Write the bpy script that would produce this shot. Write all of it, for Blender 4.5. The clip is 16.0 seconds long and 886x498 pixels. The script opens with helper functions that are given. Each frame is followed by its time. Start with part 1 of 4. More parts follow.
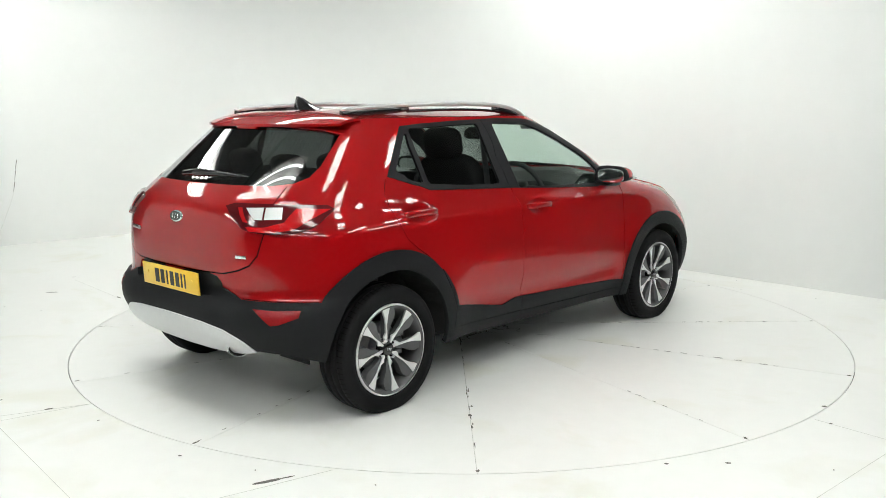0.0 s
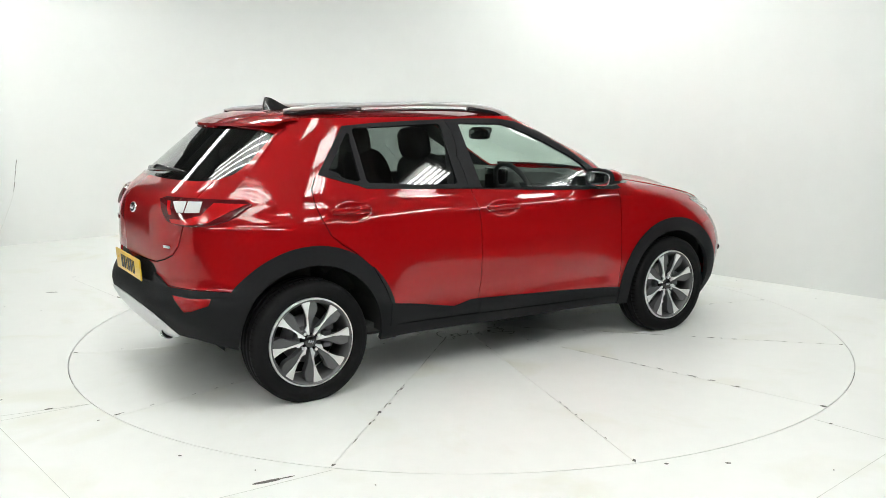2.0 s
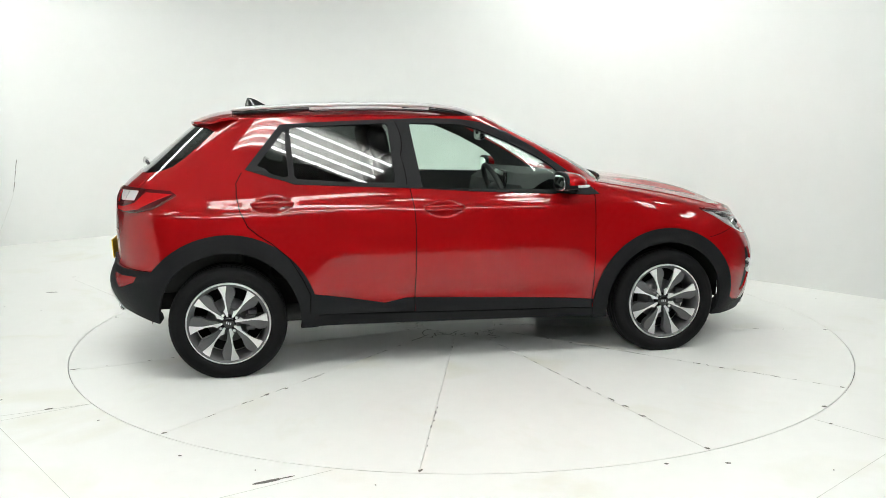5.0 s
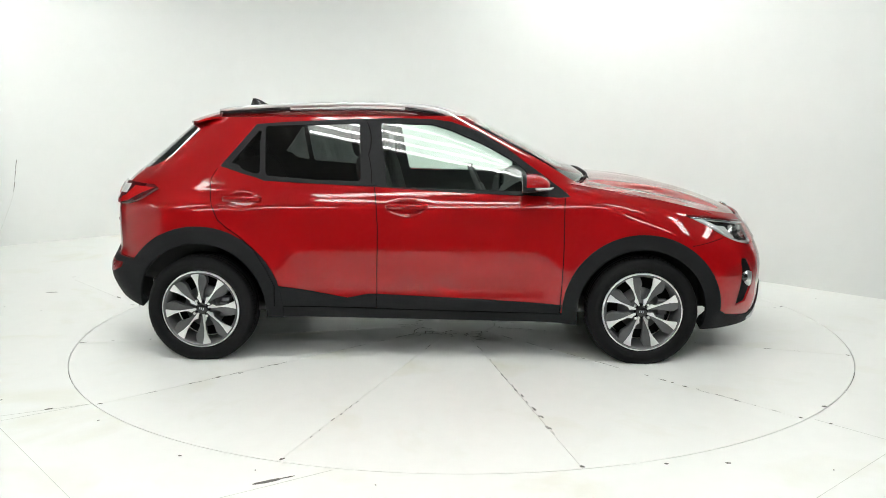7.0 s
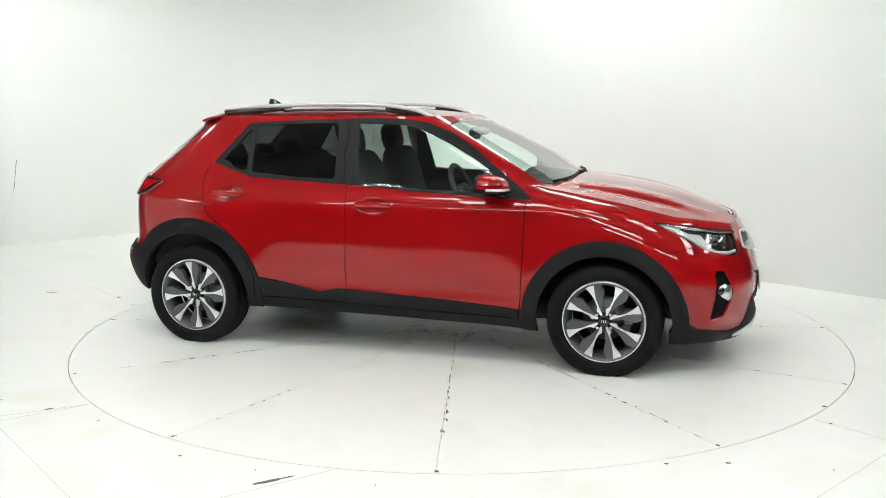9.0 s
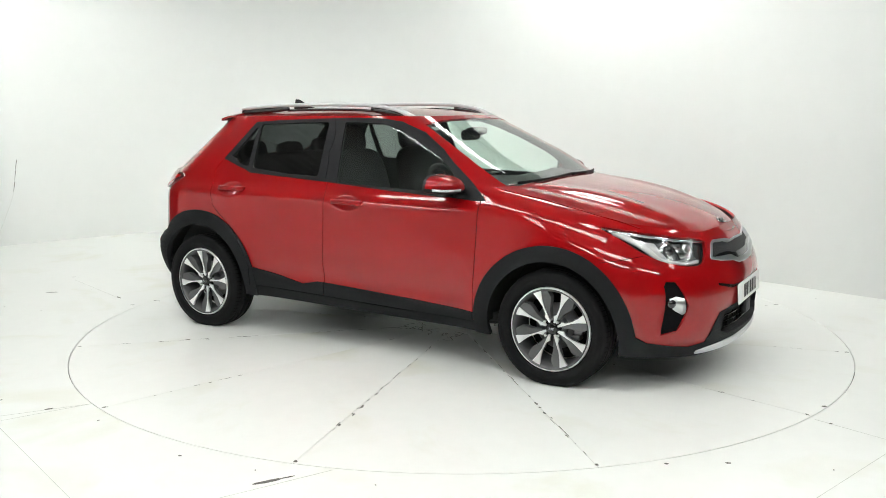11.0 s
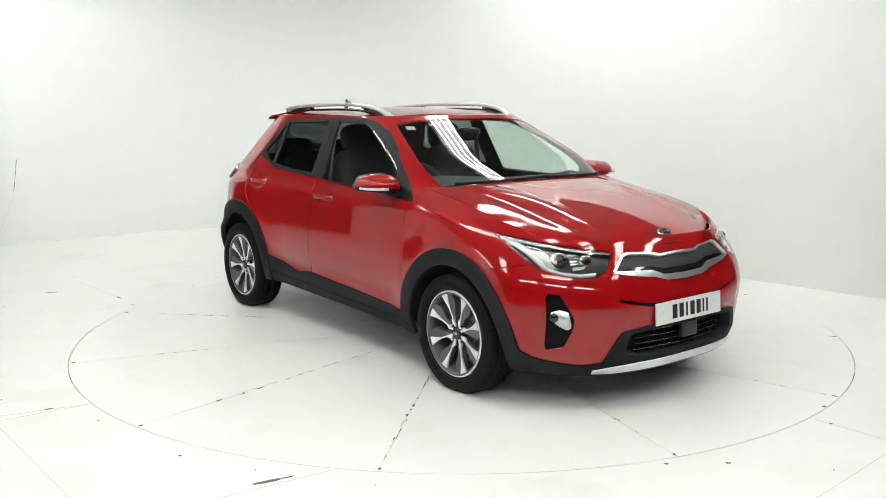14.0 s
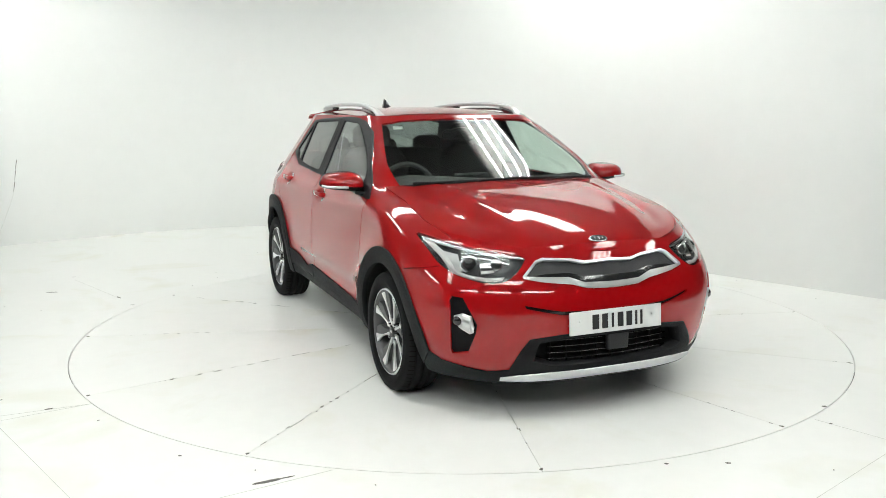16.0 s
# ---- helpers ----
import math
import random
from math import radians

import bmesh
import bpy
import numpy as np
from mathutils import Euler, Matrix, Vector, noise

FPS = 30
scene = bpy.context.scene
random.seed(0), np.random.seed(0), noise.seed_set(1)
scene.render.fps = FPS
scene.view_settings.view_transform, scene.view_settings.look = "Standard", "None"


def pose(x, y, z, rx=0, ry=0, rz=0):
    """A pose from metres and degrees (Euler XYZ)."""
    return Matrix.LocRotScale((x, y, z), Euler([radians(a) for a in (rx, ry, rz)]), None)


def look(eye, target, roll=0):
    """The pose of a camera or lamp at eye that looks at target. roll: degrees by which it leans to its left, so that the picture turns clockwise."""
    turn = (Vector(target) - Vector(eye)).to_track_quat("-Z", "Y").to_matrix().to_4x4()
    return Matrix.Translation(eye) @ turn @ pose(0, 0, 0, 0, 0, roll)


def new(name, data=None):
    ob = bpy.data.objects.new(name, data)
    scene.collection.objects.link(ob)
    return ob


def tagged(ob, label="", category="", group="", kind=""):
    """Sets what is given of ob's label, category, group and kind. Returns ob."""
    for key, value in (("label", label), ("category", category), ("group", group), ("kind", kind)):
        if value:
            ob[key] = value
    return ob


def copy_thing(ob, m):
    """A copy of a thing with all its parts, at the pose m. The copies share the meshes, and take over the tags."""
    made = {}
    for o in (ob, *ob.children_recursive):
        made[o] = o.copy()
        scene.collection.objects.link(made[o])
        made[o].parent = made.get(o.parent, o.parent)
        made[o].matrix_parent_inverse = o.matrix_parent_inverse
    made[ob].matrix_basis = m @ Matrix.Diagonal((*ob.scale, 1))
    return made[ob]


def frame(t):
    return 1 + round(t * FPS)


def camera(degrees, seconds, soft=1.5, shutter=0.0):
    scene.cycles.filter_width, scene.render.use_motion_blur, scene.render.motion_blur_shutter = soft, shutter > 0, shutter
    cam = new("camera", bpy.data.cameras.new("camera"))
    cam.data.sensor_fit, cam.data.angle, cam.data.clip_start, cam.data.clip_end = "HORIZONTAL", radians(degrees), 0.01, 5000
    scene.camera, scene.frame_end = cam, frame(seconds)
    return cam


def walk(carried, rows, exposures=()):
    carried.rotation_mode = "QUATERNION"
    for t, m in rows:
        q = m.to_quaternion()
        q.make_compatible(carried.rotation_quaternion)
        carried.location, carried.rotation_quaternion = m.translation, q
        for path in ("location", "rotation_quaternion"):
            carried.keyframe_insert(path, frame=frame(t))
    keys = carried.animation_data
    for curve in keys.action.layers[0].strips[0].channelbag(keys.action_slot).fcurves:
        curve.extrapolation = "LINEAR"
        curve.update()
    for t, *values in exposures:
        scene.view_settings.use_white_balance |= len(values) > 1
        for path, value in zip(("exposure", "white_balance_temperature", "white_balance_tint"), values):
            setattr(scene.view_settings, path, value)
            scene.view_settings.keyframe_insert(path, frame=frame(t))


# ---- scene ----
# ---- camera: still, on a tripod ----
cam = camera(54.06, 16.0, 0.5)
EYE = Vector((0.0, -5.825, 1.4846))
YAW, PITCH = radians(1.019), radians(-9.376)
AIM = EYE + Vector((-math.sin(YAW) * math.cos(PITCH), math.cos(YAW) * math.cos(PITCH), math.sin(PITCH)))
walk(cam, [(0, look(EYE, AIM, -0.234)), (16, look(EYE, AIM, -0.234))])

# ---- light: banks of fluorescent tubes hung above the turntable, several added as fill, a dim hall round them ----
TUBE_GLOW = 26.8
world = bpy.data.worlds.new("hall_air")
scene.world = world
world.use_nodes = True
world.node_tree.nodes["Background"].inputs[0].default_value = (.9, 1, .95, 1)
world.node_tree.nodes["Background"].inputs[1].default_value = 0.02
scene.view_settings.exposure = 0.0
TURN0, TURN = 48.073, -7.1084     # degrees at the start, degrees a second
OFFSET = (-0.204, -0.038)        # the car's middle on the table


# ---- materials ----
def mat(name, base, rough=.5, metal=0.0, coat=0.0, vary=0.0, scale=20.0, bump=0.0, bscale=200.0, spec=.5, glow=None, rvary=0.0):
    m = bpy.data.materials.new(name)
    m.use_nodes = True
    nt = m.node_tree
    b = nt.nodes["Principled BSDF"]
    b.inputs["Base Color"].default_value = (*base, 1)
    b.inputs["Roughness"].default_value = rough
    b.inputs["Metallic"].default_value = metal
    b.inputs["Coat Weight"].default_value = coat
    b.inputs["Coat Roughness"].default_value = .02
    b.inputs["Specular IOR Level"].default_value = spec
    if glow:
        b.inputs["Emission Color"].default_value = (*glow[0], 1)
        b.inputs["Emission Strength"].default_value = glow[1]
    tc = nt.nodes.new("ShaderNodeTexCoord")
    if vary or rvary:
        n1, n2 = nt.nodes.new("ShaderNodeTexNoise"), nt.nodes.new("ShaderNodeTexNoise")
        n1.inputs["Scale"].default_value, n2.inputs["Scale"].default_value = scale, scale * 9
        n1.inputs["Detail"].default_value = 6
        add = nt.nodes.new("ShaderNodeMath")
        add.operation = "ADD"
        for k, n in enumerate((n1, n2)):
            nt.links.new(tc.outputs["Object"], n.inputs["Vector"])
            nt.links.new(n.outputs["Fac"], add.inputs[k])
        if vary:
            mr = nt.nodes.new("ShaderNodeMapRange")
            mr.inputs["From Min"].default_value, mr.inputs["From Max"].default_value = .6, 1.4
            mr.inputs["To Min"].default_value, mr.inputs["To Max"].default_value = 1 - vary, 1 + vary
            mx = nt.nodes.new("ShaderNodeVectorMath")
            mx.operation = "SCALE"
            mx.inputs[0].default_value = base
            nt.links.new(add.outputs[0], mr.inputs["Value"])
            nt.links.new(mr.outputs[0], mx.inputs["Scale"])
            nt.links.new(mx.outputs[0], b.inputs["Base Color"])
        if rvary:
            rr = nt.nodes.new("ShaderNodeMapRange")
            rr.inputs["From Min"].default_value, rr.inputs["From Max"].default_value = .6, 1.4
            rr.inputs["To Min"].default_value, rr.inputs["To Max"].default_value = rough - rvary, rough + rvary
            nt.links.new(add.outputs[0], rr.inputs["Value"])
            nt.links.new(rr.outputs[0], b.inputs["Roughness"])
    if bump:
        nb, bp = nt.nodes.new("ShaderNodeTexNoise"), nt.nodes.new("ShaderNodeBump")
        nb.inputs["Scale"].default_value, nb.inputs["Detail"].default_value = bscale, 3
        bp.inputs["Strength"].default_value, bp.inputs["Distance"].default_value = bump, .002
        nt.links.new(tc.outputs["Object"], nb.inputs["Vector"])
        nt.links.new(nb.outputs["Fac"], bp.inputs["Height"])
        nt.links.new(bp.outputs[0], b.inputs["Normal"])
    return m


def pane_mat(name, tint, ior=1.5, gloss=(1, 1, 1)):
    """A thin pane: clear or tinted, with a mirror's gloss by Fresnel."""
    m = bpy.data.materials.new(name)
    m.use_nodes = True
    nt = m.node_tree
    nt.nodes.clear()
    out, mix = nt.nodes.new("ShaderNodeOutputMaterial"), nt.nodes.new("ShaderNodeMixShader")
    tr, gl, lw = nt.nodes.new("ShaderNodeBsdfTransparent"), nt.nodes.new("ShaderNodeBsdfGlossy"), nt.nodes.new("ShaderNodeLayerWeight")
    po, fr = nt.nodes.new("ShaderNodeMath"), nt.nodes.new("ShaderNodeMath")
    po.operation, fr.operation = "POWER", "MULTIPLY_ADD"
    f0 = ((ior - 1) / (ior + 1)) ** 2 * 1.15
    lw.inputs["Blend"].default_value = .5
    po.inputs[1].default_value = 5
    fr.inputs[1].default_value, fr.inputs[2].default_value = 1 - f0, f0
    nt.links.new(lw.outputs["Facing"], po.inputs[0])
    nt.links.new(po.outputs[0], fr.inputs[0])
    tr.inputs[0].default_value = (*tint, 1)
    gl.inputs[0].default_value = (*gloss, 1)
    gl.inputs["Roughness"].default_value = .01
    nt.links.new(fr.outputs[0], mix.inputs[0])
    nt.links.new(tr.outputs[0], mix.inputs[1])
    nt.links.new(gl.outputs[0], mix.inputs[2])
    nt.links.new(mix.outputs[0], out.inputs[0])
    return m


M_RED = mat("red_paint", (.28, .0014, .0028), .42, .03, 1.0, vary=.03, scale=900, spec=.05)
M_BLACK = mat("grained_black_plastic", (.0115, .012, .013), .6, spec=.12, vary=.12, scale=6, bump=.25, bscale=900, rvary=.06)
M_FRAME = mat("satin_black_trim", (.012, .012, .0135), .5, spec=.14, vary=.1, scale=8)
M_GLOSSBLACK = mat("gloss_black", (.008, .008, .009), .12, coat=.5)
M_GAP = mat("shut_line_shadow", (.006, .005, .005), .9, spec=.05)
M_SILVER = mat("silver_paint", (.62, .63, .64), .34, .4, vary=.05, scale=30, rvary=.05)
M_CHROME = mat("satin_chrome", (.75, .76, .77), .16, 1.0, rvary=.04, scale=30)
M_SATIN = mat("satin_silver_trim", (.66, .67, .68), .28, .9)
M_MIRROR = mat("mirror_glass", (.9, .92, .9), .02, 1.0)
M_RUBBER = mat("tyre_rubber", (.007, .007, .0075), .66, spec=.12, vary=.2, scale=14, bump=.3, bscale=260, rvary=.08)
M_RIM = mat("machined_alloy", (.82, .83, .83), .32, .6, vary=.04, scale=60, rvary=.05)
M_POCKET = mat("dark_grey_wheel_paint", (.095, .097, .10), .42, .25, vary=.08, scale=40)
M_BRAKE = mat("cast_iron", (.30, .30, .30), .42, .8, vary=.15, scale=30)
M_CALIPER = mat("dull_caliper_metal", (.25, .25, .26), .55, .6, vary=.2, scale=40)
M_UNDER = mat("matte_underbody_black", (.012, .012, .012), .85, vary=.3, scale=9)
M_INNER = mat("interior_dark_grey", (.05, .051, .051), .75, spec=.3, vary=.12, scale=14, bump=.2)
M_CLOTH = mat("seat_cloth_black", (.034, .034, .035), .9, spec=.2, vary=.25, scale=60, bump=.5, bscale=600)
M_ROOFLINING = mat("light_headlining", (.42, .42, .40), .9, vary=.05, scale=40)
M_MESH = mat("grille_black", (.005, .005, .006), .6, spec=.08, vary=.1, scale=40)
M_GRILLEGREY = mat("grille_dark_grey", (.020, .021, .023), .48, .15, vary=.06, scale=120, bump=.6, bscale=420)
M_LAMPRED = mat("red_lamp_lens", (.42, .004, .006), .12, coat=.4, vary=.08, scale=90)
M_REFLECTOR = mat("red_reflector", (.22, .004, .005), .16, spec=.5, vary=.12, scale=120, bump=.4, bscale=500)
M_LAMPDARK = mat("dark_red_lamp_lens", (.075, .003, .005), .1, coat=.4, spec=.4)
M_LAMPWHITE = mat("clear_ribbed_lens", (.62, .63, .63), .25, .1, coat=.5, vary=.08, scale=200, bump=.6, bscale=300)
M_LAMPHOUSE = mat("grey_lamp_housing", (.06, .062, .065), .22, .6, vary=.15, scale=60)
M_WHITEPLATE = mat("white_plate", (.78, .79, .78), .35, coat=.3, vary=.02, scale=30)
M_YELLOWPLATE = mat("yellow_plate", (.80, .50, .02), .35, coat=.3, vary=.03, scale=30)
M_INK = mat("black_characters", (.012, .012, .013), .5)
M_GLASS = pane_mat("clear_green_glass", (.80, .90, .85), 1.5)
M_SCREEN = pane_mat("windscreen_glass", (.78, .88, .83), 1.52)
M_PRIVACY = pane_mat("privacy_glass", (.22, .24, .235), 1.5)
M_LENS = pane_mat("clear_lamp_cover", (.92, .93, .93), 1.45)
M_WALL = mat("white_studio_wall", (.84, .855, .84), .75, vary=.012, scale=.8, bump=.08, bscale=30)
M_FLOOR = mat("white_floor_paint", (.87, .88, .855), .34, vary=.022, scale=1.1, bump=.05, bscale=60, rvary=.07, spec=.35)
M_CONCRETE = mat("hall_concrete", (.11, .11, .105), .7, vary=.2, scale=2)
M_FAINT = mat("faint_floor_joint", (.60, .61, .57), .8, vary=.2, scale=20)
M_JOINT = mat("greyed_joint", (.50, .51, .47), .8, vary=.3, scale=20)
M_CRACK = mat("dark_chipped_paint", (.13, .13, .12), .85, vary=.4, scale=60)
M_PIT = mat("dark_gap", (.10, .10, .10), .9)
M_CEIL = mat("grey_corrugated_roof", (.30, .31, .305), .55, vary=.15, scale=1.5)
M_STEEL = mat("painted_roof_steel", (.16, .16, .155), .5, vary=.15, scale=5)
M_HALL = mat("grey_hall_cladding", (.11, .113, .11), .6, vary=.12, scale=2)
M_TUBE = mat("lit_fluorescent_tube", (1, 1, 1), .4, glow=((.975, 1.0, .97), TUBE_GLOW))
M_FITTING = mat("white_lamp_fitting", (.75, .75, .73), .4, vary=.03, scale=12)


def stain(m, tint, scale=1.6, low=.56, high=.74, most=.55):
    """Faint worn patches of another tint over a material's colour."""
    nt = m.node_tree
    b = nt.nodes["Principled BSDF"]
    old = b.inputs["Base Color"].links[0].from_socket
    tc, n, mr, mx = (nt.nodes.new(k) for k in ("ShaderNodeTexCoord", "ShaderNodeTexNoise", "ShaderNodeMapRange", "ShaderNodeMix"))
    n.inputs["Scale"].default_value, n.inputs["Detail"].default_value, n.inputs["Distortion"].default_value = scale, 7, .8
    mr.inputs["From Min"].default_value, mr.inputs["From Max"].default_value, mr.inputs["To Max"].default_value = low, high, most
    mx.data_type = "RGBA"
    mx.inputs[7].default_value = (*tint, 1)
    nt.links.new(tc.outputs["Object"], n.inputs["Vector"])
    nt.links.new(n.outputs["Fac"], mr.inputs["Value"])
    nt.links.new(mr.outputs[0], mx.inputs[0])
    nt.links.new(old, mx.inputs[6])
    nt.links.new(mx.outputs[2], b.inputs["Base Color"])


stain(M_FLOOR, (.74, .735, .62))


# ---- helpers for meshes ----
def part(name, bm, material, parent=None, label="", smooth=True, normals=None):
    """Links a bmesh, or a (verts, faces) pair, as one mesh object under a thing or part."""
    me = bpy.data.meshes.new(name)
    if isinstance(bm, tuple):
        me.from_pydata([tuple(v) for v in bm[0]], [], bm[1])
        me.update()
    else:
        bm.to_mesh(me)
        bm.free()
    me.materials.append(material)
    me.polygons.foreach_set("use_smooth", [smooth] * len(me.polygons))
    if normals is not None:
        me.normals_split_custom_set_from_vertices([tuple(n) for n in normals])
    ob = new(name, me)
    if parent:
        ob.parent = parent
    if label:
        ob["label"] = label
    return ob


def box(bm, cx, cy, cz, sx, sy, sz, bevel=0.0, m=None):
    made = bmesh.ops.create_cube(bm, size=1, matrix=(m or Matrix()) @ Matrix.Translation((cx, cy, cz)) @ Matrix.Diagonal((sx, sy, sz, 1)))
    if bevel:
        edges = list({e for v in made["verts"] for e in v.link_edges})
        bmesh.ops.bevel(bm, geom=edges, offset=bevel, segments=2, affect="EDGES", profile=.6)
    return bm


def lathe(profile, n=48, closed=False):
    """Verts and faces of (radius, y) points turned round the y axis."""
    vs, fs, k = [], [], len(profile)
    for i in range(n):
        a = 2 * math.pi * i / n
        vs += [(r * math.cos(a), y, r * math.sin(a)) for r, y in profile]
    for i in range(n):
        for j in range(k - 1 + (1 if closed else 0)):
            a, b = i * k + j, i * k + (j + 1) % k
            c, d = ((i + 1) % n) * k + (j + 1) % k, ((i + 1) % n) * k + j
            fs.append((a, b, c, d))
    return vs, fs


def sweep(points, section, up=Vector((0, 0, 1))):
    """A section of (side, up) points, or one per point, carried along a line, with closed ends."""
    pts = [Vector(p) for p in points]
    vs, fs = [], []
    many = isinstance(section[0][0], (tuple, list))
    k = len(section[0]) if many else len(section)
    for i, p in enumerate(pts):
        d = (pts[min(i + 1, len(pts) - 1)] - pts[max(i - 1, 0)]).normalized()
        s = d.cross(up).normalized()
        u = s.cross(d)
        vs += [p + s * a + u * b for a, b in (section[i] if many else section)]
    for i in range(len(pts) - 1):
        for j in range(k):
            fs.append((i * k + j, i * k + (j + 1) % k, (i + 1) * k + (j + 1) % k, (i + 1) * k + j))
    fs += [tuple(range(k))[::-1], tuple(range((len(pts) - 1) * k, len(pts) * k))]
    return vs, fs


def oval(w, h, n=12, e=1.0):
    out = []
    for i in range(n):
        a = 2 * math.pi * i / n
        c, s = math.cos(a), math.sin(a)
        out.append((w * math.copysign(abs(c) ** e, c), h * math.copysign(abs(s) ** e, s)))
    return out


def flip(vf):
    """The same mesh on the other side of the car."""
    return [(v[0], -v[1], v[2]) for v in vf[0]], [tuple(f)[::-1] for f in vf[1]]


def moved(vf, m):
    return [m @ Vector(v) for v in vf[0]], vf[1]


def merged(*many):
    vs, fs = [], []
    for v, f in many:
        o = len(vs)
        vs += list(v)
        fs += [tuple(i + o for i in g) for g in f]
    return vs, fs


def blob(cx, cy, cz, rx, ry, rz, e=.6, nu=20, nv=12):
    """A rounded block."""
    vs, fs = [], []
    sp = lambda c, e: math.copysign(abs(c) ** e, c)
    for j in range(nv + 1):
        b = -math.pi / 2 + math.pi * j / nv
        for i in range(nu):
            a = 2 * math.pi * i / nu
            vs.append((cx + rx * sp(math.cos(b), e) * sp(math.cos(a), e), cy + ry * sp(math.cos(b), e) * sp(math.sin(a), e), cz + rz * sp(math.sin(b), e)))
    for j in range(nv):
        for i in range(nu):
            fs.append((j * nu + i, j * nu + (i + 1) % nu, (j + 1) * nu + (i + 1) % nu, (j + 1) * nu + i))
    return vs, fs


# ---- the studio ----
def studio():
    # rounded white backdrop: two straight runs joined by a wide bend
    corner, rad = Vector((-1.99, 6.02)), 3.0
    d1, d2 = Vector((-.747, -.665)), Vector((.707, -.707))
    line = [corner + d1 * s for s in (4.1, 3.6, rad)]
    bend_from, bend_to = corner + d1 * rad, corner + d2 * rad
    for i in range(1, 24):
        t = i / 24
        line.append(bend_from * (1 - t) ** 2 + corner * 2 * t * (1 - t) + bend_to * t * t)
    line += [corner + d2 * s for s in (rad, 5, 6.5, 7.6)]
    H, TH = 2.95, .12
    vs, fs = [], []
    n = len(line)
    for i, p in enumerate(line):
        d = (line[min(i + 1, n - 1)] - line[max(i - 1, 0)]).normalized()
        o = Vector((-d.y, d.x))
        q = p + o * TH
        vs += [(p.x, p.y, 0), (p.x, p.y, H), (q.x, q.y, H), (q.x, q.y, 0)]
    for i in range(n - 1):
        for j in range(3):
            a = i * 4
            fs.append((a + j, a + 4 + j, a + 5 + j, a + 1 + j))
    fs += [(0, 1, 2, 3), tuple(range(n * 4 - 4, n * 4))[::-1]]
    w = part("wall_backdrop", (vs, fs), M_WALL)
    tagged(w, "smooth white curved studio backdrop wall", "wall", kind="structure")
    # hairline crack in the backdrop
    crack = [(3.739, .925), (3.76, .805), (3.776, .684), (3.797, .563), (3.855, .414), (3.931, .236), (3.99, .10)]
    for (s0, z0), (s1, z1) in zip(crack, crack[1:]):
        dark = z0 > .6
        p, q = corner + d1 * s0, corner + d1 * s1
        n = Vector((-d1.y, d1.x)) * (.0015 if (Vector((-d1.y, d1.x)).dot(Vector((0, -1))) > 0) else -.0015)
        w2 = .004 if dark else .0015
        vs = [(p.x + n.x + d1.x * w2, p.y + n.y + d1.y * w2, z0), (q.x + n.x + d1.x * w2 * .4, q.y + n.y + d1.y * w2 * .4, z1 + (.02 if dark else 0)),
              (q.x + n.x - d1.x * w2 * .4, q.y + n.y - d1.y * w2 * .4, z1 + (.02 if dark else 0)), (p.x + n.x - d1.x * w2, p.y + n.y - d1.y * w2, z0)]
        part("wall_crack", (vs, [(0, 1, 2, 3)]), M_CRACK if dark else M_FAINT, w, "hairline crack", smooth=False)
    # floor: one sheet round the round pit of the turntable
    N = 192
    vs, fs = [], []
    R0 = 2.479
    for i in range(N):
        a = 2 * math.pi * i / N
        c, s = math.cos(a), math.sin(a)
        k = 13 / max(abs(c), abs(s))
        for r, z in ((R0, -.05), (R0, 0), (3.2, 0), (5, 0), (k, 0)):
            vs.append((r * c, r * s, z))
    for i in range(N):
        for j in range(4):
            a, b = i * 5 + j, ((i + 1) % N) * 5 + j
            fs.append((a, a + 1, b + 1, b))
    f = part("floor", (vs, fs), M_FLOOR, smooth=False)
    tagged(f, "white painted studio floor with hairline joints", "floor", kind="structure")
    for k, (x0, x1, y0, y1) in enumerate(((-13, 13, -13, -6.3), (-13, -8.5, -6.3, 13), (3.9, 13, -6.3, 13))):
        bm = bmesh.new()
        box(bm, (x0 + x1) / 2, (y0 + y1) / 2, .003, x1 - x0, y1 - y0, .006)
        tagged(part("floor_hall", bm, M_CONCRETE, smooth=False), "dull grey concrete hall floor round the studio", "floor", kind="structure")
    # joints and scuffs in the floor outside the table
    for x0, y0, x1, y1 in ((-2.15, -1.98, -1.1, -3.15), (-.52, -2.44, -1.35, -2.99), (-2.42, -2.04, -1.86, -1.64), (1.70, -1.84, 3.0, -3.35),
                           (1.95, -2.15, 1.1, -2.93), (-3.33, 1.53, -2.68, .82), (-2.15, -1.98, -6.2, 2.4), (-1.86, -1.64, -4.9, -3.1)):
        d = Vector((x1 - x0, y1 - y0, 0))
        bm = bmesh.new()
        box(bm, 0, 0, 0, d.length, .0022, .0016, m=Matrix.Translation(((x0 + x1) / 2, (y0 + y1) / 2, .0)) @ d.to_track_quat("X", "Z").to_matrix().to_4x4())
        part("floor_joint", bm, M_FAINT, f, smooth=False)
    rnd = random.Random(5)
    chips = [(-.77, -2.56, .06, .011, 29), (-.70, -2.52, .035, .004, 29), (-2.04, -1.72, .02, .006, 36), (.87, -2.37, .011, .006, 0), (1.13, -2.36, .011, .006, 0),
             (-2.68, .83, .04, .006, -45), (-3.3, 1.02, .05, .005, 8), (1.82, -1.66, .014, .007, 0), (-1.2, -2.3, .008, .005, 0), (1.75, -1.9, .010, .006, 0)]
    for _ in range(46):
        a, r = rnd.uniform(-3.1, 3.1), rnd.uniform(2.55, 3.6)
        chips.append((r * math.cos(a), r * math.sin(a), rnd.uniform(.003, .007), rnd.uniform(.002, .004), rnd.uniform(0, 180)))
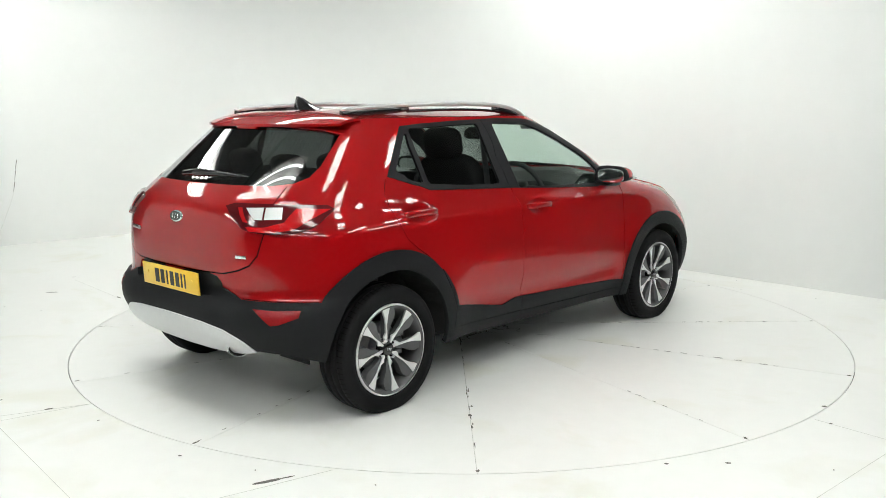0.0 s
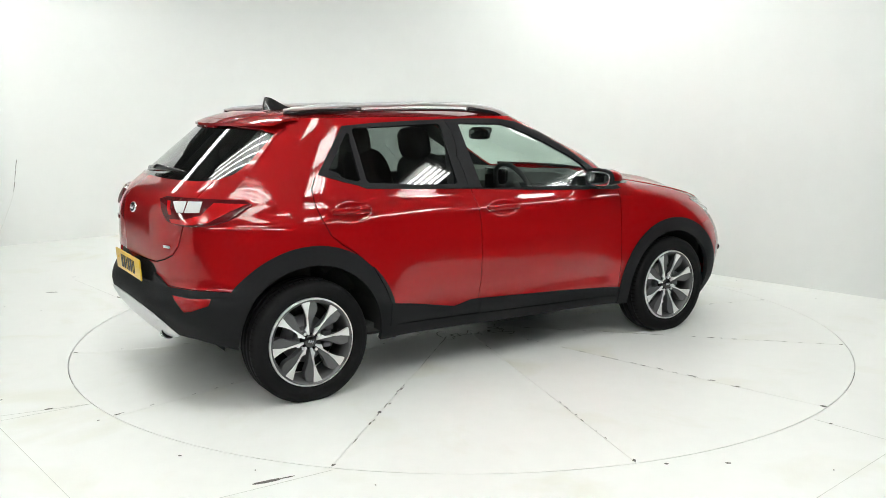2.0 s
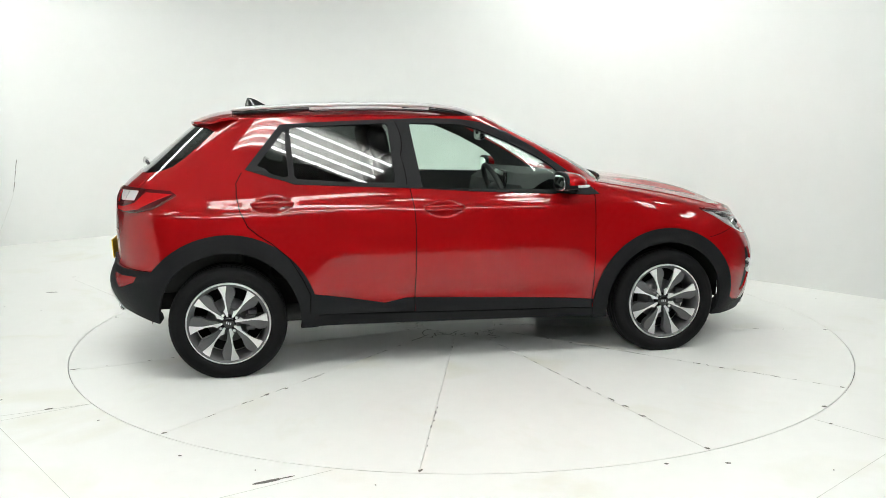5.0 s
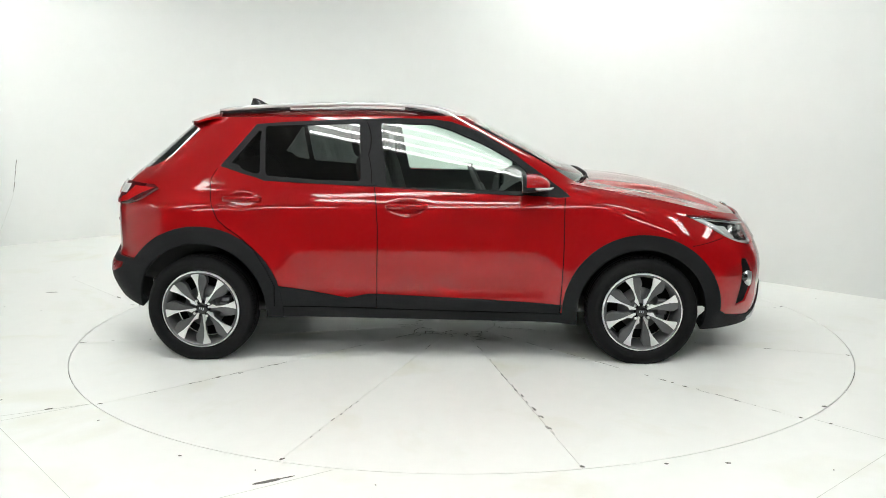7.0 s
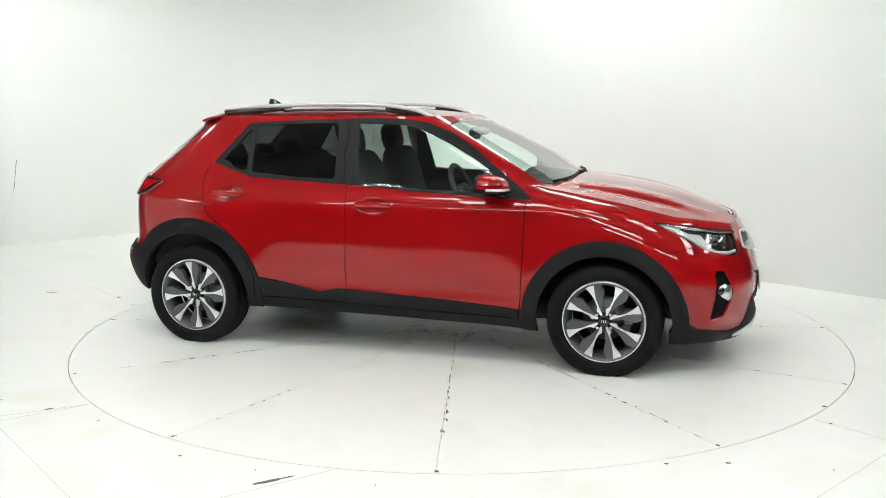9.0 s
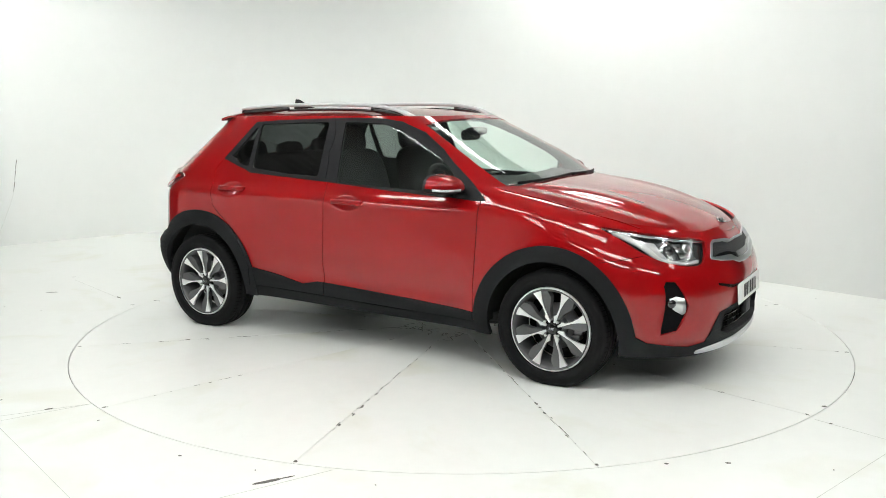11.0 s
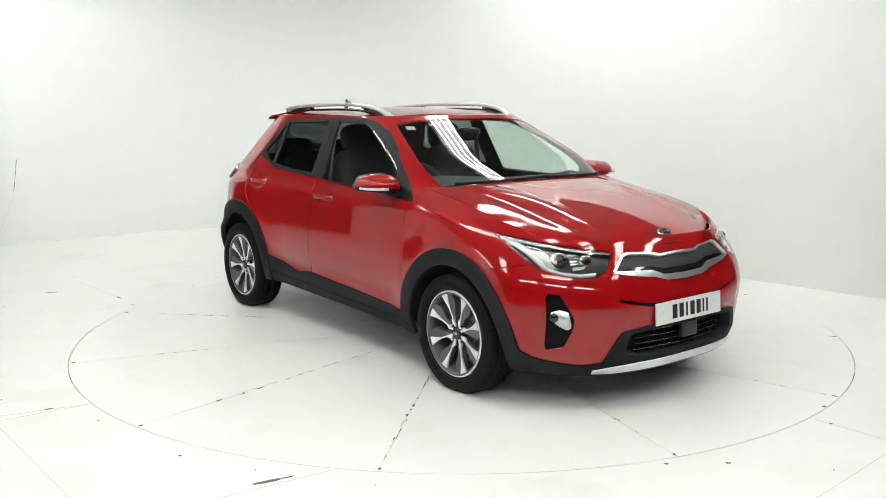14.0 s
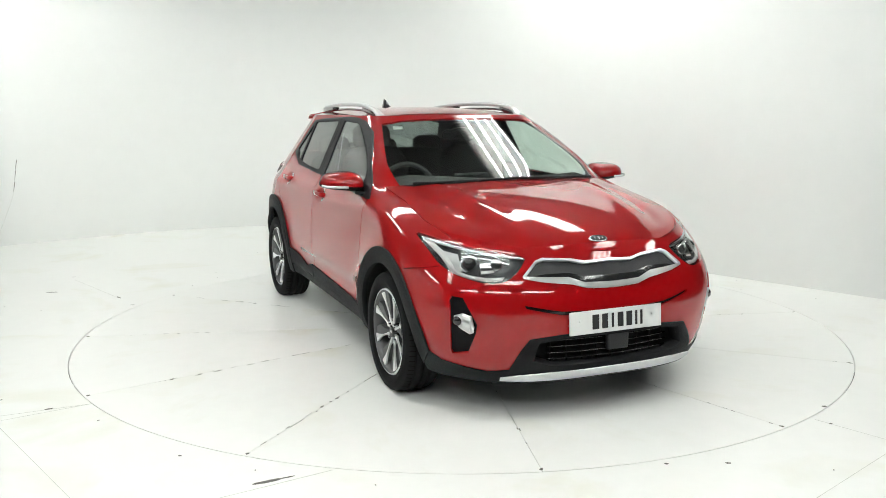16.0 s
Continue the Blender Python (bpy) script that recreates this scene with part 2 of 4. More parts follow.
    for cx, cy, l, w_, a in chips:
        bm = bmesh.new()
        ring = []
        for i in range(11):
            b = 2 * math.pi * i / 11
            k = rnd.uniform(.6, 1.15)
            ring.append(bm.verts.new((l * math.cos(b) * k, w_ * math.sin(b) * k, 0)))
        bm.faces.new(ring)
        ex = bmesh.ops.extrude_face_region(bm, geom=bm.faces[:])
        bmesh.ops.translate(bm, verts=[v for v in ex["geom"] if isinstance(v, bmesh.types.BMVert)], vec=(0, 0, .002))
        bmesh.ops.transform(bm, matrix=pose(cx, cy, .001, 0, 0, a), verts=bm.verts)
        bmesh.ops.recalc_face_normals(bm, faces=bm.faces)
        part("paint_chip", bm, M_CRACK, f, smooth=False)
    pit = part("turntable_pit", moved(lathe([(.01, 0), (2.6, 0)], 96), pose(0, 0, -.06, 90)), M_PIT)
    tagged(pit, "dark pit under the turntable", "pit", kind="structure")
    # the hall round the studio
    bm = bmesh.new()
    box(bm, 0, -13.1, 3, 26.4, .2, 6)
    box(bm, 0, 13.1, 3, 26.4, .2, 6)
    box(bm, -13.1, 0, 3, .2, 26, 6)
    box(bm, 13.1, 0, 3, .2, 26, 6)
    tagged(part("wall_hall", bm, M_HALL, smooth=False), "grey metal-clad hall walls round the studio", "wall", kind="structure")
    bm = bmesh.new()
    box(bm, -8.2, -2.3, 2.1, .12, 8.6, 4.2)
    tagged(part("wall_side", bm, M_WALL, smooth=False), "plain white studio side wall", "wall", kind="structure")
    vs, fs = [], []
    K = 130
    for i in range(K * 4 + 1):
        x = -13 + 26 * i / (K * 4)
        z = 5.0 + (.035 if i % 4 in (1, 2) else 0)
        vs += [(x, -13, z), (x, 13, z)]
    fs = [(2 * i, 2 * i + 1, 2 * i + 3, 2 * i + 2) for i in range(K * 4)]
    tagged(part("ceiling", (vs, fs), M_CEIL, smooth=False), "dark grey corrugated metal roof", "ceiling", kind="structure")
    for i in range(9):
        bm = bmesh.new()
        box(bm, 0, -12 + 3 * i, 4.86, 25.8, .09, .2, .01)
        tagged(part("roof_beam", bm, M_STEEL, smooth=False), "grey painted steel roof beam", "beam", group="roof beams")


def light_bank(half=1.2, pitch=.13, count=4, label="hung bank of four lit fluorescent tubes, one of a set with added fill banks", name="light_bank", group="light banks over the turntable"):
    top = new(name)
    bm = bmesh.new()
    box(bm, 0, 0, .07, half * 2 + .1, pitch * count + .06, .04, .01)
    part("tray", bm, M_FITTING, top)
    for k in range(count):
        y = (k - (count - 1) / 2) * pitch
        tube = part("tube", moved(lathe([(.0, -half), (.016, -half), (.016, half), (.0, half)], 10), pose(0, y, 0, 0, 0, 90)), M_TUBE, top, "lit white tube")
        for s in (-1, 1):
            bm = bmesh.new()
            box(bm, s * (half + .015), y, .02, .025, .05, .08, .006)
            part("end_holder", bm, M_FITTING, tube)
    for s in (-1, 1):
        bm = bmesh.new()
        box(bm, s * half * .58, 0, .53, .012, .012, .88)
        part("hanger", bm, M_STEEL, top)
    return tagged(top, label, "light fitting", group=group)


def light_banks():
    # from (-2.3, 2.3) on: unseen banks added to fill the walls and floor
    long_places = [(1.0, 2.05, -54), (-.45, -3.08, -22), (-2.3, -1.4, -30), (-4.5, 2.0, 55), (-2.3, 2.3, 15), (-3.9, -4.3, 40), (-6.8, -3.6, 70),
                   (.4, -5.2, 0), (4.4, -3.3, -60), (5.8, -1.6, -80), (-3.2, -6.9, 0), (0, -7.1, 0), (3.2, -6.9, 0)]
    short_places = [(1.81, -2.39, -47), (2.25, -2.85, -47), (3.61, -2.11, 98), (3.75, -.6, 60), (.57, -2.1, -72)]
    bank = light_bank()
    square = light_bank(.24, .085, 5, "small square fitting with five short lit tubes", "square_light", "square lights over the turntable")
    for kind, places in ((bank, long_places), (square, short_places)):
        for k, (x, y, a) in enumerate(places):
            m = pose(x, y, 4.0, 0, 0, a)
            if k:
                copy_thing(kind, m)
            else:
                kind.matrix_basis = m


def turntable():
    """Twelve wedges round a small hub plate; it turns with the car."""
    top = tagged(new("turntable"), "round white painted turntable with worn radial joints", "turntable")
    R, r0, g = 2.474, .25, .0013
    base = part("sub_plate", moved(lathe([(.01, 0), (2.47, 0)], 96), pose(0, 0, -.009, 90)), M_JOINT, top)
    wedge = None
    for k in range(12):
        if wedge is None:
            vs, fs = [], []
            n = 16
            a0, a1 = 0, radians(30)
            for i in range(n + 1):
                for r in (r0 + .003, 1.0, 1.8, R):
                    d = g / r
                    a = a0 + d + (a1 - a0 - 2 * d) * i / n
                    vs.append((r * math.cos(a), r * math.sin(a), 0))
            for i in range(n):
                for j in range(3):
                    a, b = i * 4 + j, (i + 1) * 4 + j
                    fs.append((a, a + 1, b + 1, b))
            bm = bmesh.new()
            bv = [bm.verts.new(v) for v in vs]
            for q in fs:
                bm.faces.new([bv[i] for i in q])
            ex = bmesh.ops.extrude_face_region(bm, geom=bm.faces[:])
            bmesh.ops.translate(bm, verts=[v for v in ex["geom"] if isinstance(v, bmesh.types.BMVert)], vec=(0, 0, -.008))
            bmesh.ops.recalc_face_normals(bm, faces=bm.faces)
            wedge = part("panel", bm, M_FLOOR, top, smooth=False)
            ob = wedge
        else:
            ob = new("panel", wedge.data)
            ob.parent = top
        ob.matrix_basis = pose(0, 0, 0, 0, 0, -46.3 + 30 * k)
    hub = part("hub_plate", moved(lathe([(0, .0), (r0 - .002, .0), (r0 - .002, .008), (0, .008)], 48), pose(0, 0, 0, -90)), M_FLOOR, top, smooth=False)
    # chipped paint along the joints
    rnd = random.Random(11)
    worn = {-46.3: 1.0, -76.2: .9, -106.2: .6, -136.2: 1.0, -16.3: .5, 13.7: .4, -166.8: .5, 43.7: .4, 73.7: .6, 103.7: .6, 133.7: .5, 163.2: .5}
    for ang, wear in worn.items():
        vs, fs = [], []
        def chip(r, off, l, w):
            o, n = len(vs), 9
            for i in range(n):
                b = 2 * math.pi * i / n
                k = rnd.uniform(.45, 1.25)
                vs.append((r + l * math.cos(b) * k, off + w * math.sin(b) * k, .0012))
            vs.append((r, off, .0016))
            fs.extend((o + i, o + (i + 1) % n, o + n) for i in range(n))
        for _ in range(int(24 * wear)):
            r = rnd.choice((rnd.uniform(.3, 2.4), rnd.gauss(1.75, .3), rnd.gauss(.5, .2)))
            r = min(max(r, .28), 2.43)
            chip(r, rnd.gauss(0, .003), rnd.uniform(.008, .04) * wear + .003, rnd.uniform(.0013, .0042))
        if wear > .8:
            for _ in range(5):
                chip(rnd.gauss(1.8, .1), rnd.gauss(0, .01), rnd.uniform(.010, .026), rnd.uniform(.004, .008))
        chip(2.45, 0.0, .016, .010)
        ob = part("chipped_joint", (vs, fs), M_CRACK, top, "dark chips in the white paint", smooth=False)
        ob["kind"] = "stuff"
        ob.matrix_basis = pose(0, 0, 0, 0, 0, ang)
    # cracks round the hub
    vs, fs = [], []
    for k in range(16):
        a = rnd.uniform(0, 2 * math.pi)
        r = rnd.uniform(.2, .3)
        for _ in range(6):
            a2, r2 = a + rnd.uniform(-.16, .2), r + rnd.uniform(-.02, .055)
            p, q = Vector((r * math.cos(a), r * math.sin(a), .0014)), Vector((r2 * math.cos(a2), r2 * math.sin(a2), .0014))
            s = Vector((-(q - p).y, (q - p).x, 0)).normalized() * rnd.uniform(.0012, .003)
            o = len(vs)
            vs += [p - s, q - s, q + s, p + s]
            fs.append((o, o + 1, o + 2, o + 3))
            a, r = a2, r2
    part("hub_cracks", (vs, fs), M_CRACK, top, "fine dark cracks", smooth=False)["kind"] = "stuff"
    return top


# ---- the car: x forward, y to its left, z up; its middle lies between the axles ----
def spline(keys):
    """Natural cubic through (x, y) keys, straight beyond the ends."""
    xs = np.array([k[0] for k in keys], float); ys = np.array([k[1] for k in keys], float)
    n = len(xs); h = np.diff(xs); A = np.eye(n); b = np.zeros(n)
    for i in range(1, n - 1):
        A[i, i - 1], A[i, i], A[i, i + 1] = h[i - 1], 2 * (h[i - 1] + h[i]), h[i]
        b[i] = 6 * ((ys[i + 1] - ys[i]) / h[i] - (ys[i] - ys[i - 1]) / h[i - 1])
    m = np.linalg.solve(A, b)
    xs, ys, h, m = xs.tolist(), ys.tolist(), h.tolist(), m.tolist()
    def f(x):
        if x <= xs[0]:
            return ys[0] + (x - xs[0]) * ((ys[1] - ys[0]) / h[0] - h[0] * m[1] / 6)
        if x >= xs[-1]:
            return ys[-1] + (x - xs[-1]) * ((ys[-1] - ys[-2]) / h[-1] + h[-1] * m[-2] / 6)
        i = 0
        while x > xs[i + 1]:
            i += 1
        a, c = xs[i + 1] - x, x - xs[i]
        return (m[i] * a ** 3 + m[i + 1] * c ** 3) / (6 * h[i]) + (ys[i] / h[i] - m[i] * h[i] / 6) * a + (ys[i + 1] / h[i] - m[i + 1] * h[i] / 6) * c
    return f

# the body's skin: level slices with rounded ends; p runs from the nose's middle along the side to the tail's middle
NOSE_LOW = spline([(.2, 2.095), (.28, 2.115), (.4, 2.115), (.55, 2.115), (.68, 2.07), (.8, 2.0), (.92, 1.78), (1.03, 1.065)])
TAIL_LOW = spline([(.22, -1.76), (.32, -1.868), (.42, -1.944), (.5, -1.968), (.54, -1.960), (.585, -1.944), (.66, -1.938), (.8, -1.94), (.95, -1.926), (1.01, -1.903), (1.06, -1.86), (1.11, -1.80)])
HALF_LOW = spline([(.2, .80), (.3, .838), (.42, .856), (.5, .863), (.58, .865), (.66, .8645), (.75, .860), (.87, .850), (.925, .836), (.975, .8035), (1.03, .777)])
FX0_LOW = spline([(.2, 1.28), (.8, 1.25), (.95, .90), (1.03, .70)])
EFZ_LOW = spline([(.2, 2.65), (.6, 2.6), (.8, 2.45), (1.03, 2.32)])


def ERZ(z):
    t = min(max((.64 - z) / .10, 0), 1)
    return 3.1 + .55 * t * t * (3 - 2 * t)


def NOSE(z):
    return NOSE_LOW(z) if z < 1.03 else 1.065 - 1.94 * (z - 1.03) - .12 * (z - 1.03) ** 2


def TAIL(z):
    return TAIL_LOW(z) if z < 1.11 else -1.80 + 1.16 * (z - 1.11) + .08 * (z - 1.11) ** 2


def HALF(z):
    return HALF_LOW(z) if z < 1.03 else .777 - .465 * (z - 1.03) - .04 * (z - 1.03) ** 2


def FX0(z):
    return FX0_LOW(z) if z < 1.03 else .70 - 2.08 * (z - 1.03)


def RX0(z):
    return -1.2 if z < .9 else -1.2 + .577 * (z - .9)


def EFZ(z):
    t = min(max((z - 1.03) / .17, 0), 1)
    return EFZ_LOW(z) if z < 1.03 else 2.32 + 1.8 * t * t * (3 - 2 * t)


LF, LS, LR = 1.0, 2.6, 0.9
def width(x, z):
    w = HALF(z)
    for cx in (1.29, -1.29):
        w += .022 * math.exp(-((math.hypot(x - cx, z - .32) - .42) / .13) ** 2) * (1 if z < .9 else math.exp(-((z - .9) / .1) ** 2))
    # the hollow along the foot of the doors
    t = min(max((x + .80) / .22, 0), 1) * min(max((.84 - x) / .14, 0), 1)
    w -= .013 * t * t * (3 - 2 * t) * math.exp(-((z - .435) / .055) ** 2)
    return w
def skin(p, z):
    if p <= LF:
        a = p / LF * math.pi / 2; x0, e = FX0(z), 2 / EFZ(z)
        x = x0 + (NOSE(z) - x0) * max(math.cos(a), 0) ** e; k = math.sin(a) ** e
    elif p <= LF + LS:
        x0, x1 = FX0(z), RX0(z); x = x0 + (x1 - x0) * (p - LF) / LS; k = 1
    else:
        a = (p - LF - LS) / LR * math.pi / 2; x1, e = RX0(z), 2 / ERZ(z)
        x = x1 + (TAIL(z) - x1) * math.sin(a) ** e; k = max(math.cos(a), 0) ** e
    return np.array((x, -width(x, z) * k, z))
def at_x(x, z):
    x0, x1 = FX0(z), RX0(z)
    if x > x0:
        return LF * math.acos(min(1, (x - x0) / (NOSE(z) - x0)) ** (EFZ(z) / 2)) / (math.pi / 2)
    if x >= x1:
        return LF + LS * (x - x0) / (x1 - x0)
    return LF + LS + LR * math.asin(min(1, (x - x1) / (TAIL(z) - x1)) ** (ERZ(z) / 2)) / (math.pi / 2)


LEN = LF + LS + LR


def skin_normal(p, z):
    h = .003
    a = skin(min(p + h, LEN), z) - skin(max(p - h, 0), z)
    b = skin(p, z + h) - skin(p, z - h)
    n = np.cross(b, a)
    return n / max(np.linalg.norm(n), 1e-9)


def on_skin(p, z, off=0.0):
    return skin(p, z) + skin_normal(p, z) * off


def X(x, z):
    return (at_x(x, z), z)


def XL(points, step=.04):
    """Points given by x and z, close enough together for the line to stay true."""
    out = []
    for (x0, z0), (x1, z1) in zip(points, points[1:]):
        n = max(1, int(math.hypot(x1 - x0, z1 - z0) / step))
        out += [X(x0 + (x1 - x0) * i / n, z0 + (z1 - z0) * i / n) for i in range(n)]
    return out + [X(*points[-1])]


def stroke(points, w=.006):
    """A thin band along a line, as an outline."""
    pts = [Vector(p) for p in points]
    left, right = [], []
    for i, p in enumerate(pts):
        d = (pts[min(i + 1, len(pts) - 1)] - pts[max(i - 1, 0)]).normalized()
        n = Vector((-d.y, d.x)) * w / 2
        left.append(tuple(p + n))
        right.append(tuple(p - n))
    return left + right[::-1]


def stroke_x(points, w=.006):
    """The same for a line given by x and z."""
    fine = []
    for (x0, z0), (x1, z1) in zip(points, points[1:]):
        n = max(1, int(math.hypot(x1 - x0, z1 - z0) / .02))
        fine += [(x0 + (x1 - x0) * i / n, z0 + (z1 - z0) * i / n) for i in range(n)]
    return [X(x, z) for x, z in stroke(fine + [points[-1]], w)]


def ring_arc(cx, cz, r, a0, a1, n=60, squash=1.0):
    return [X(cx + r * math.cos(radians(a0 + (a1 - a0) * i / n)), cz + r * squash * math.sin(radians(a0 + (a1 - a0) * i / n))) for i in range(n + 1)]


def round_off(poly, steps=1):
    """Cuts the corners of an outline."""
    for _ in range(steps):
        out = []
        for i, p in enumerate(poly):
            q = poly[(i + 1) % len(poly)]
            out += [(p[0] * .8 + q[0] * .2, p[1] * .8 + q[1] * .2), (p[0] * .2 + q[0] * .8, p[1] * .2 + q[1] * .8)]
        poly = out
    return poly


def inside(poly, P):
    x, y = P[:, 0], P[:, 1]
    r = np.zeros(len(P), bool)
    n = len(poly)
    for i in range(n):
        (x0, y0), (x1, y1) = poly[i], poly[(i + 1) % n]
        if y0 == y1:
            continue
        r ^= ((y0 > y) != (y1 > y)) & (x < (x1 - x0) * (y - y0) / (y1 - y0) + x0)
    return r


FRONT_XZ = [(.845, 1.0), (.838, .914), (.837, .78), (.834, .638), (.825, .45), (.816, .30)]
MID_XZ = [(-.262, 1.043), (-.243, .92), (-.236, .8), (-.238, .65), (-.243, .5), (-.249, .315)]
REAR_XZ = [(-1.19, 1.125), (-1.222, 1.069), (-1.222, 1.0), (-1.205, .92), (-1.165, .835), (-1.11, .788), (-1.045, .745), (-.95, .66), (-.88, .54), (-.84, .45), (-.845, .33)]
FRONT_SHUT, MID_SHUT, REAR_SHUT = XL(FRONT_XZ), XL(MID_XZ), XL(REAR_XZ)
TAIL_SHUT = [(4.075, 1.112), (4.084, 1.08), (4.134, .90), (4.165, .81), (4.205, .762), (4.26, .735), (4.33, .713), (4.5, .706)]
ARCH_F, ARCH_R = (1.285, .30), (-1.285, .31)
HOOD_LINE = [(0, .802), (.14, .798), (.262, .792), (.42, .822), (.56, .852)] + XL([(1.60, .885), (1.4, .932), (1.2, .972), (1.0, 1.006), (.88, 1.028)], .08)

PANELS = []   # name, outline, material, lift, rim depth, 'one' across the middle or 'pair', label


def panel(name, outline, material, lift=0.0, rim=.012, mode="pair", label=""):
    PANELS.append((name, outline, material, lift, rim, mode, label))


def plan_panels():
    panel("front_bumper", [(0, .1), (.98, .1), (.9, .60), X(1.56, .69), (.655, .73), (.45, .67), (.36, .668), (.262, .772), (0, .79)], M_RED, 0, .02, "one")
    panel("front_door", FRONT_SHUT + MID_SHUT[::-1] + [X(.61, .988)], M_RED)
    panel("rear_door", MID_SHUT + [X(-.5, .32)] + REAR_SHUT[::-1] + [X(-.91, 1.055)], M_RED)
    panel("tailgate", TAIL_SHUT + [(4.5, 1.112)], M_RED, 0, .012, "one")
    # black cladding and bumper
    panel("rear_bumper", [(3.70, .1), (3.68, .58), (3.84, .594), (4.05, .597), (4.25, .602), (4.30, .635), (4.34, .655), (4.5, .655), (4.5, .1)], M_BLACK, .0135, .05, "one", "grained black plastic bumper")
    panel("plate_recess", round_off([(4.5, .712), (4.36, .706), (4.33, .66), (4.345, .6), (4.5, .592)]), M_BLACK, -.012, .012, "one")
    panel("sill", [X(.87, .288), X(.90, .1), X(-.88, .1), X(-.87, .33), X(-.249, .314)], M_BLACK, .004, .02)
    panel("door_cladding", [X(.828, .343), X(.817, .292), X(-.2455, .318), X(-.2455, .4), X(.357, .372)], M_BLACK, .010, .014)
    panel("door_cladding", [X(-.2485, .400), X(-.302, .400), X(-.419, .376), X(-.835, .452), X(-.84, .33), X(-.2485, .322)], M_BLACK, .010, .014)
    panel("shut_line", stroke([X(.86, .29), X(.3, .298), X(-.249, .314), X(-.85, .33)], .007), M_GAP, -.004, 0)
    panel("wheel_arch_trim", ring_arc(*ARCH_F, .456, -38, 200), M_BLACK, .012, .03, "pair", "black plastic wheel arch trim")
    panel("wheel_arch_trim", [(3.80, .1), (3.86, .34)] + ring_arc(*ARCH_R, .487, 165, -12, 60), M_BLACK, .0135, .03, "pair", "black plastic wheel arch trim")
    panel("lower_bumper", [(0, .1), (0, .425), (.15, .42), (.27, .405), (.31, .35), (.365, .255), (.46, .240), (.56, .252), (.68, .275), (.745, .31), (.85, .1)], M_BLACK, .006, .07, "one", "black plastic lower bumper")
    panel("lower_grille", [(0, .40), (.15, .398), (.235, .385), (.262, .30), (.2, .275), (0, .268)], M_MESH, -.06, .0, "one")
    panel("skid_strip", [(0, .243), (.2, .24), (.33, .228), (.405, .214), (.41, .198), (.3, .198), (0, .205)], M_SILVER, .014, .02, "one", "silver strip under the bumper")
    panel("rear_skid_plate", [(4.5, .486), (4.421, .480), (4.336, .464), (4.28, .435), (4.25, .413), (4.185, .334), (4.2, .1), (4.5, .1)], M_SILVER, .020, .03, "one", "silver painted skid plate")
    panel("reflector", [(4.195, .566), (4.08, .562), (3.968, .565), (3.972, .538), (4.06, .508), (4.10, .503)], M_REFLECTOR, .017, .02, "pair", "red reflector")
    # shut lines
    for line in (FRONT_XZ, MID_XZ, REAR_XZ):
        panel("shut_line", stroke_x(line, .0058), M_GAP, -.005, 0)
    panel("shut_line", stroke(TAIL_SHUT, .007), M_GAP, -.006, 0)
    panel("shut_line", stroke([(.66, .728), (.74, .715), X(1.56, .69)], .003), M_GAP, -.006, 0)
    panel("shut_line", stroke([(3.90, .600), (4.05, .603), (4.25, .608)], .004), M_GAP, -.006, 0)
    # front
    panel("headlight", round_off([(.735, .868), (.60, .842), (.42, .806), (.258, .782), (.295, .722), (.345, .678), (.40, .664), (.48, .668), (.60, .70), (.665, .742), (.70, .80)]), M_LAMPHOUSE, -.03, .034, "pair", "headlight with projector and light strip")
    panel("grille_surround", [(0, .752), (.06, .748), (.105, .762), (.205, .770), (.232, .758), (.288, .694), (.285, .684), (.22, .668), (.11, .650), (.06, .628), (0, .622)], M_SATIN, .006, .02, "one", "satin chrome grille surround")
    panel("upper_grille", [(0, .742), (.065, .738), (.105, .753), (.20, .761), (.226, .752), (.276, .693), (.2, .687), (.12, .682), (.07, .655), (0, .650)], M_GRILLEGREY, -.014, .0, "one", "dark grey meshed grille")
    panel("grille_lip", [(0, .682), (.065, .684), (.115, .703), (.2, .703), (.255, .694), (.272, .692), (.2, .687), (.12, .682), (.07, .655), (0, .650)], M_GLOSSBLACK, -.006, .01, "one")
    panel("bumper_slot", [(0, .522), (.15, .531), (.27, .562), (.292, .566), (.285, .552), (.15, .513), (0, .503)], M_GLOSSBLACK, -.012, .0, "one")
    # dull near-black colour stands in for the shade of a deep lamp cavity
    panel("fog_lamp_bezel", [(.625, .602), (.567, .598), (.50, .475), (.505, .435), (.545, .335), (.625, .318), (.634, .34), (.642, .58)], M_MESH, -.012, .016, "pair", "gloss black fog lamp bezel")
    # rear
    panel("tail_light", round_off([(3.795, 1.022), (4.06, 1.032), (4.318, 1.034), (4.26, .965), (4.215, .918), (4.10, .906), (3.98, .915), (3.89, .938)]), M_LAMPDARK, .016, .03, "pair", "dark red tail light with clear reversing lens")
    panel("lamp_bar", [(3.83, 1.006), (3.98, 1.012), (4.03, .955), (4.12, .935), (4.205, .935), (4.19, .918), (4.10, .912), (3.99, .925)], M_LAMPRED, .018, .006, "pair", "bright red lamp bar")
    panel("lamp_bar", [(4.225, 1.015), (4.245, 1.015), (4.215, .955), (4.195, .955)], M_LAMPRED, .018, .006, "pair", "bright red lamp bar")
    panel("reversing_lens", [(4.205, 1.014), (4.125, 1.016), (4.128, .966), (4.163, .966)], M_LAMPWHITE, .019, .006, "pair", "clear reversing lens")
    panel("reversing_lens", [(4.115, 1.016), (4.04, 1.017), (4.04, .968), (4.118, .966)], M_LAMPWHITE, .019, .006, "pair", "clear reversing lens")
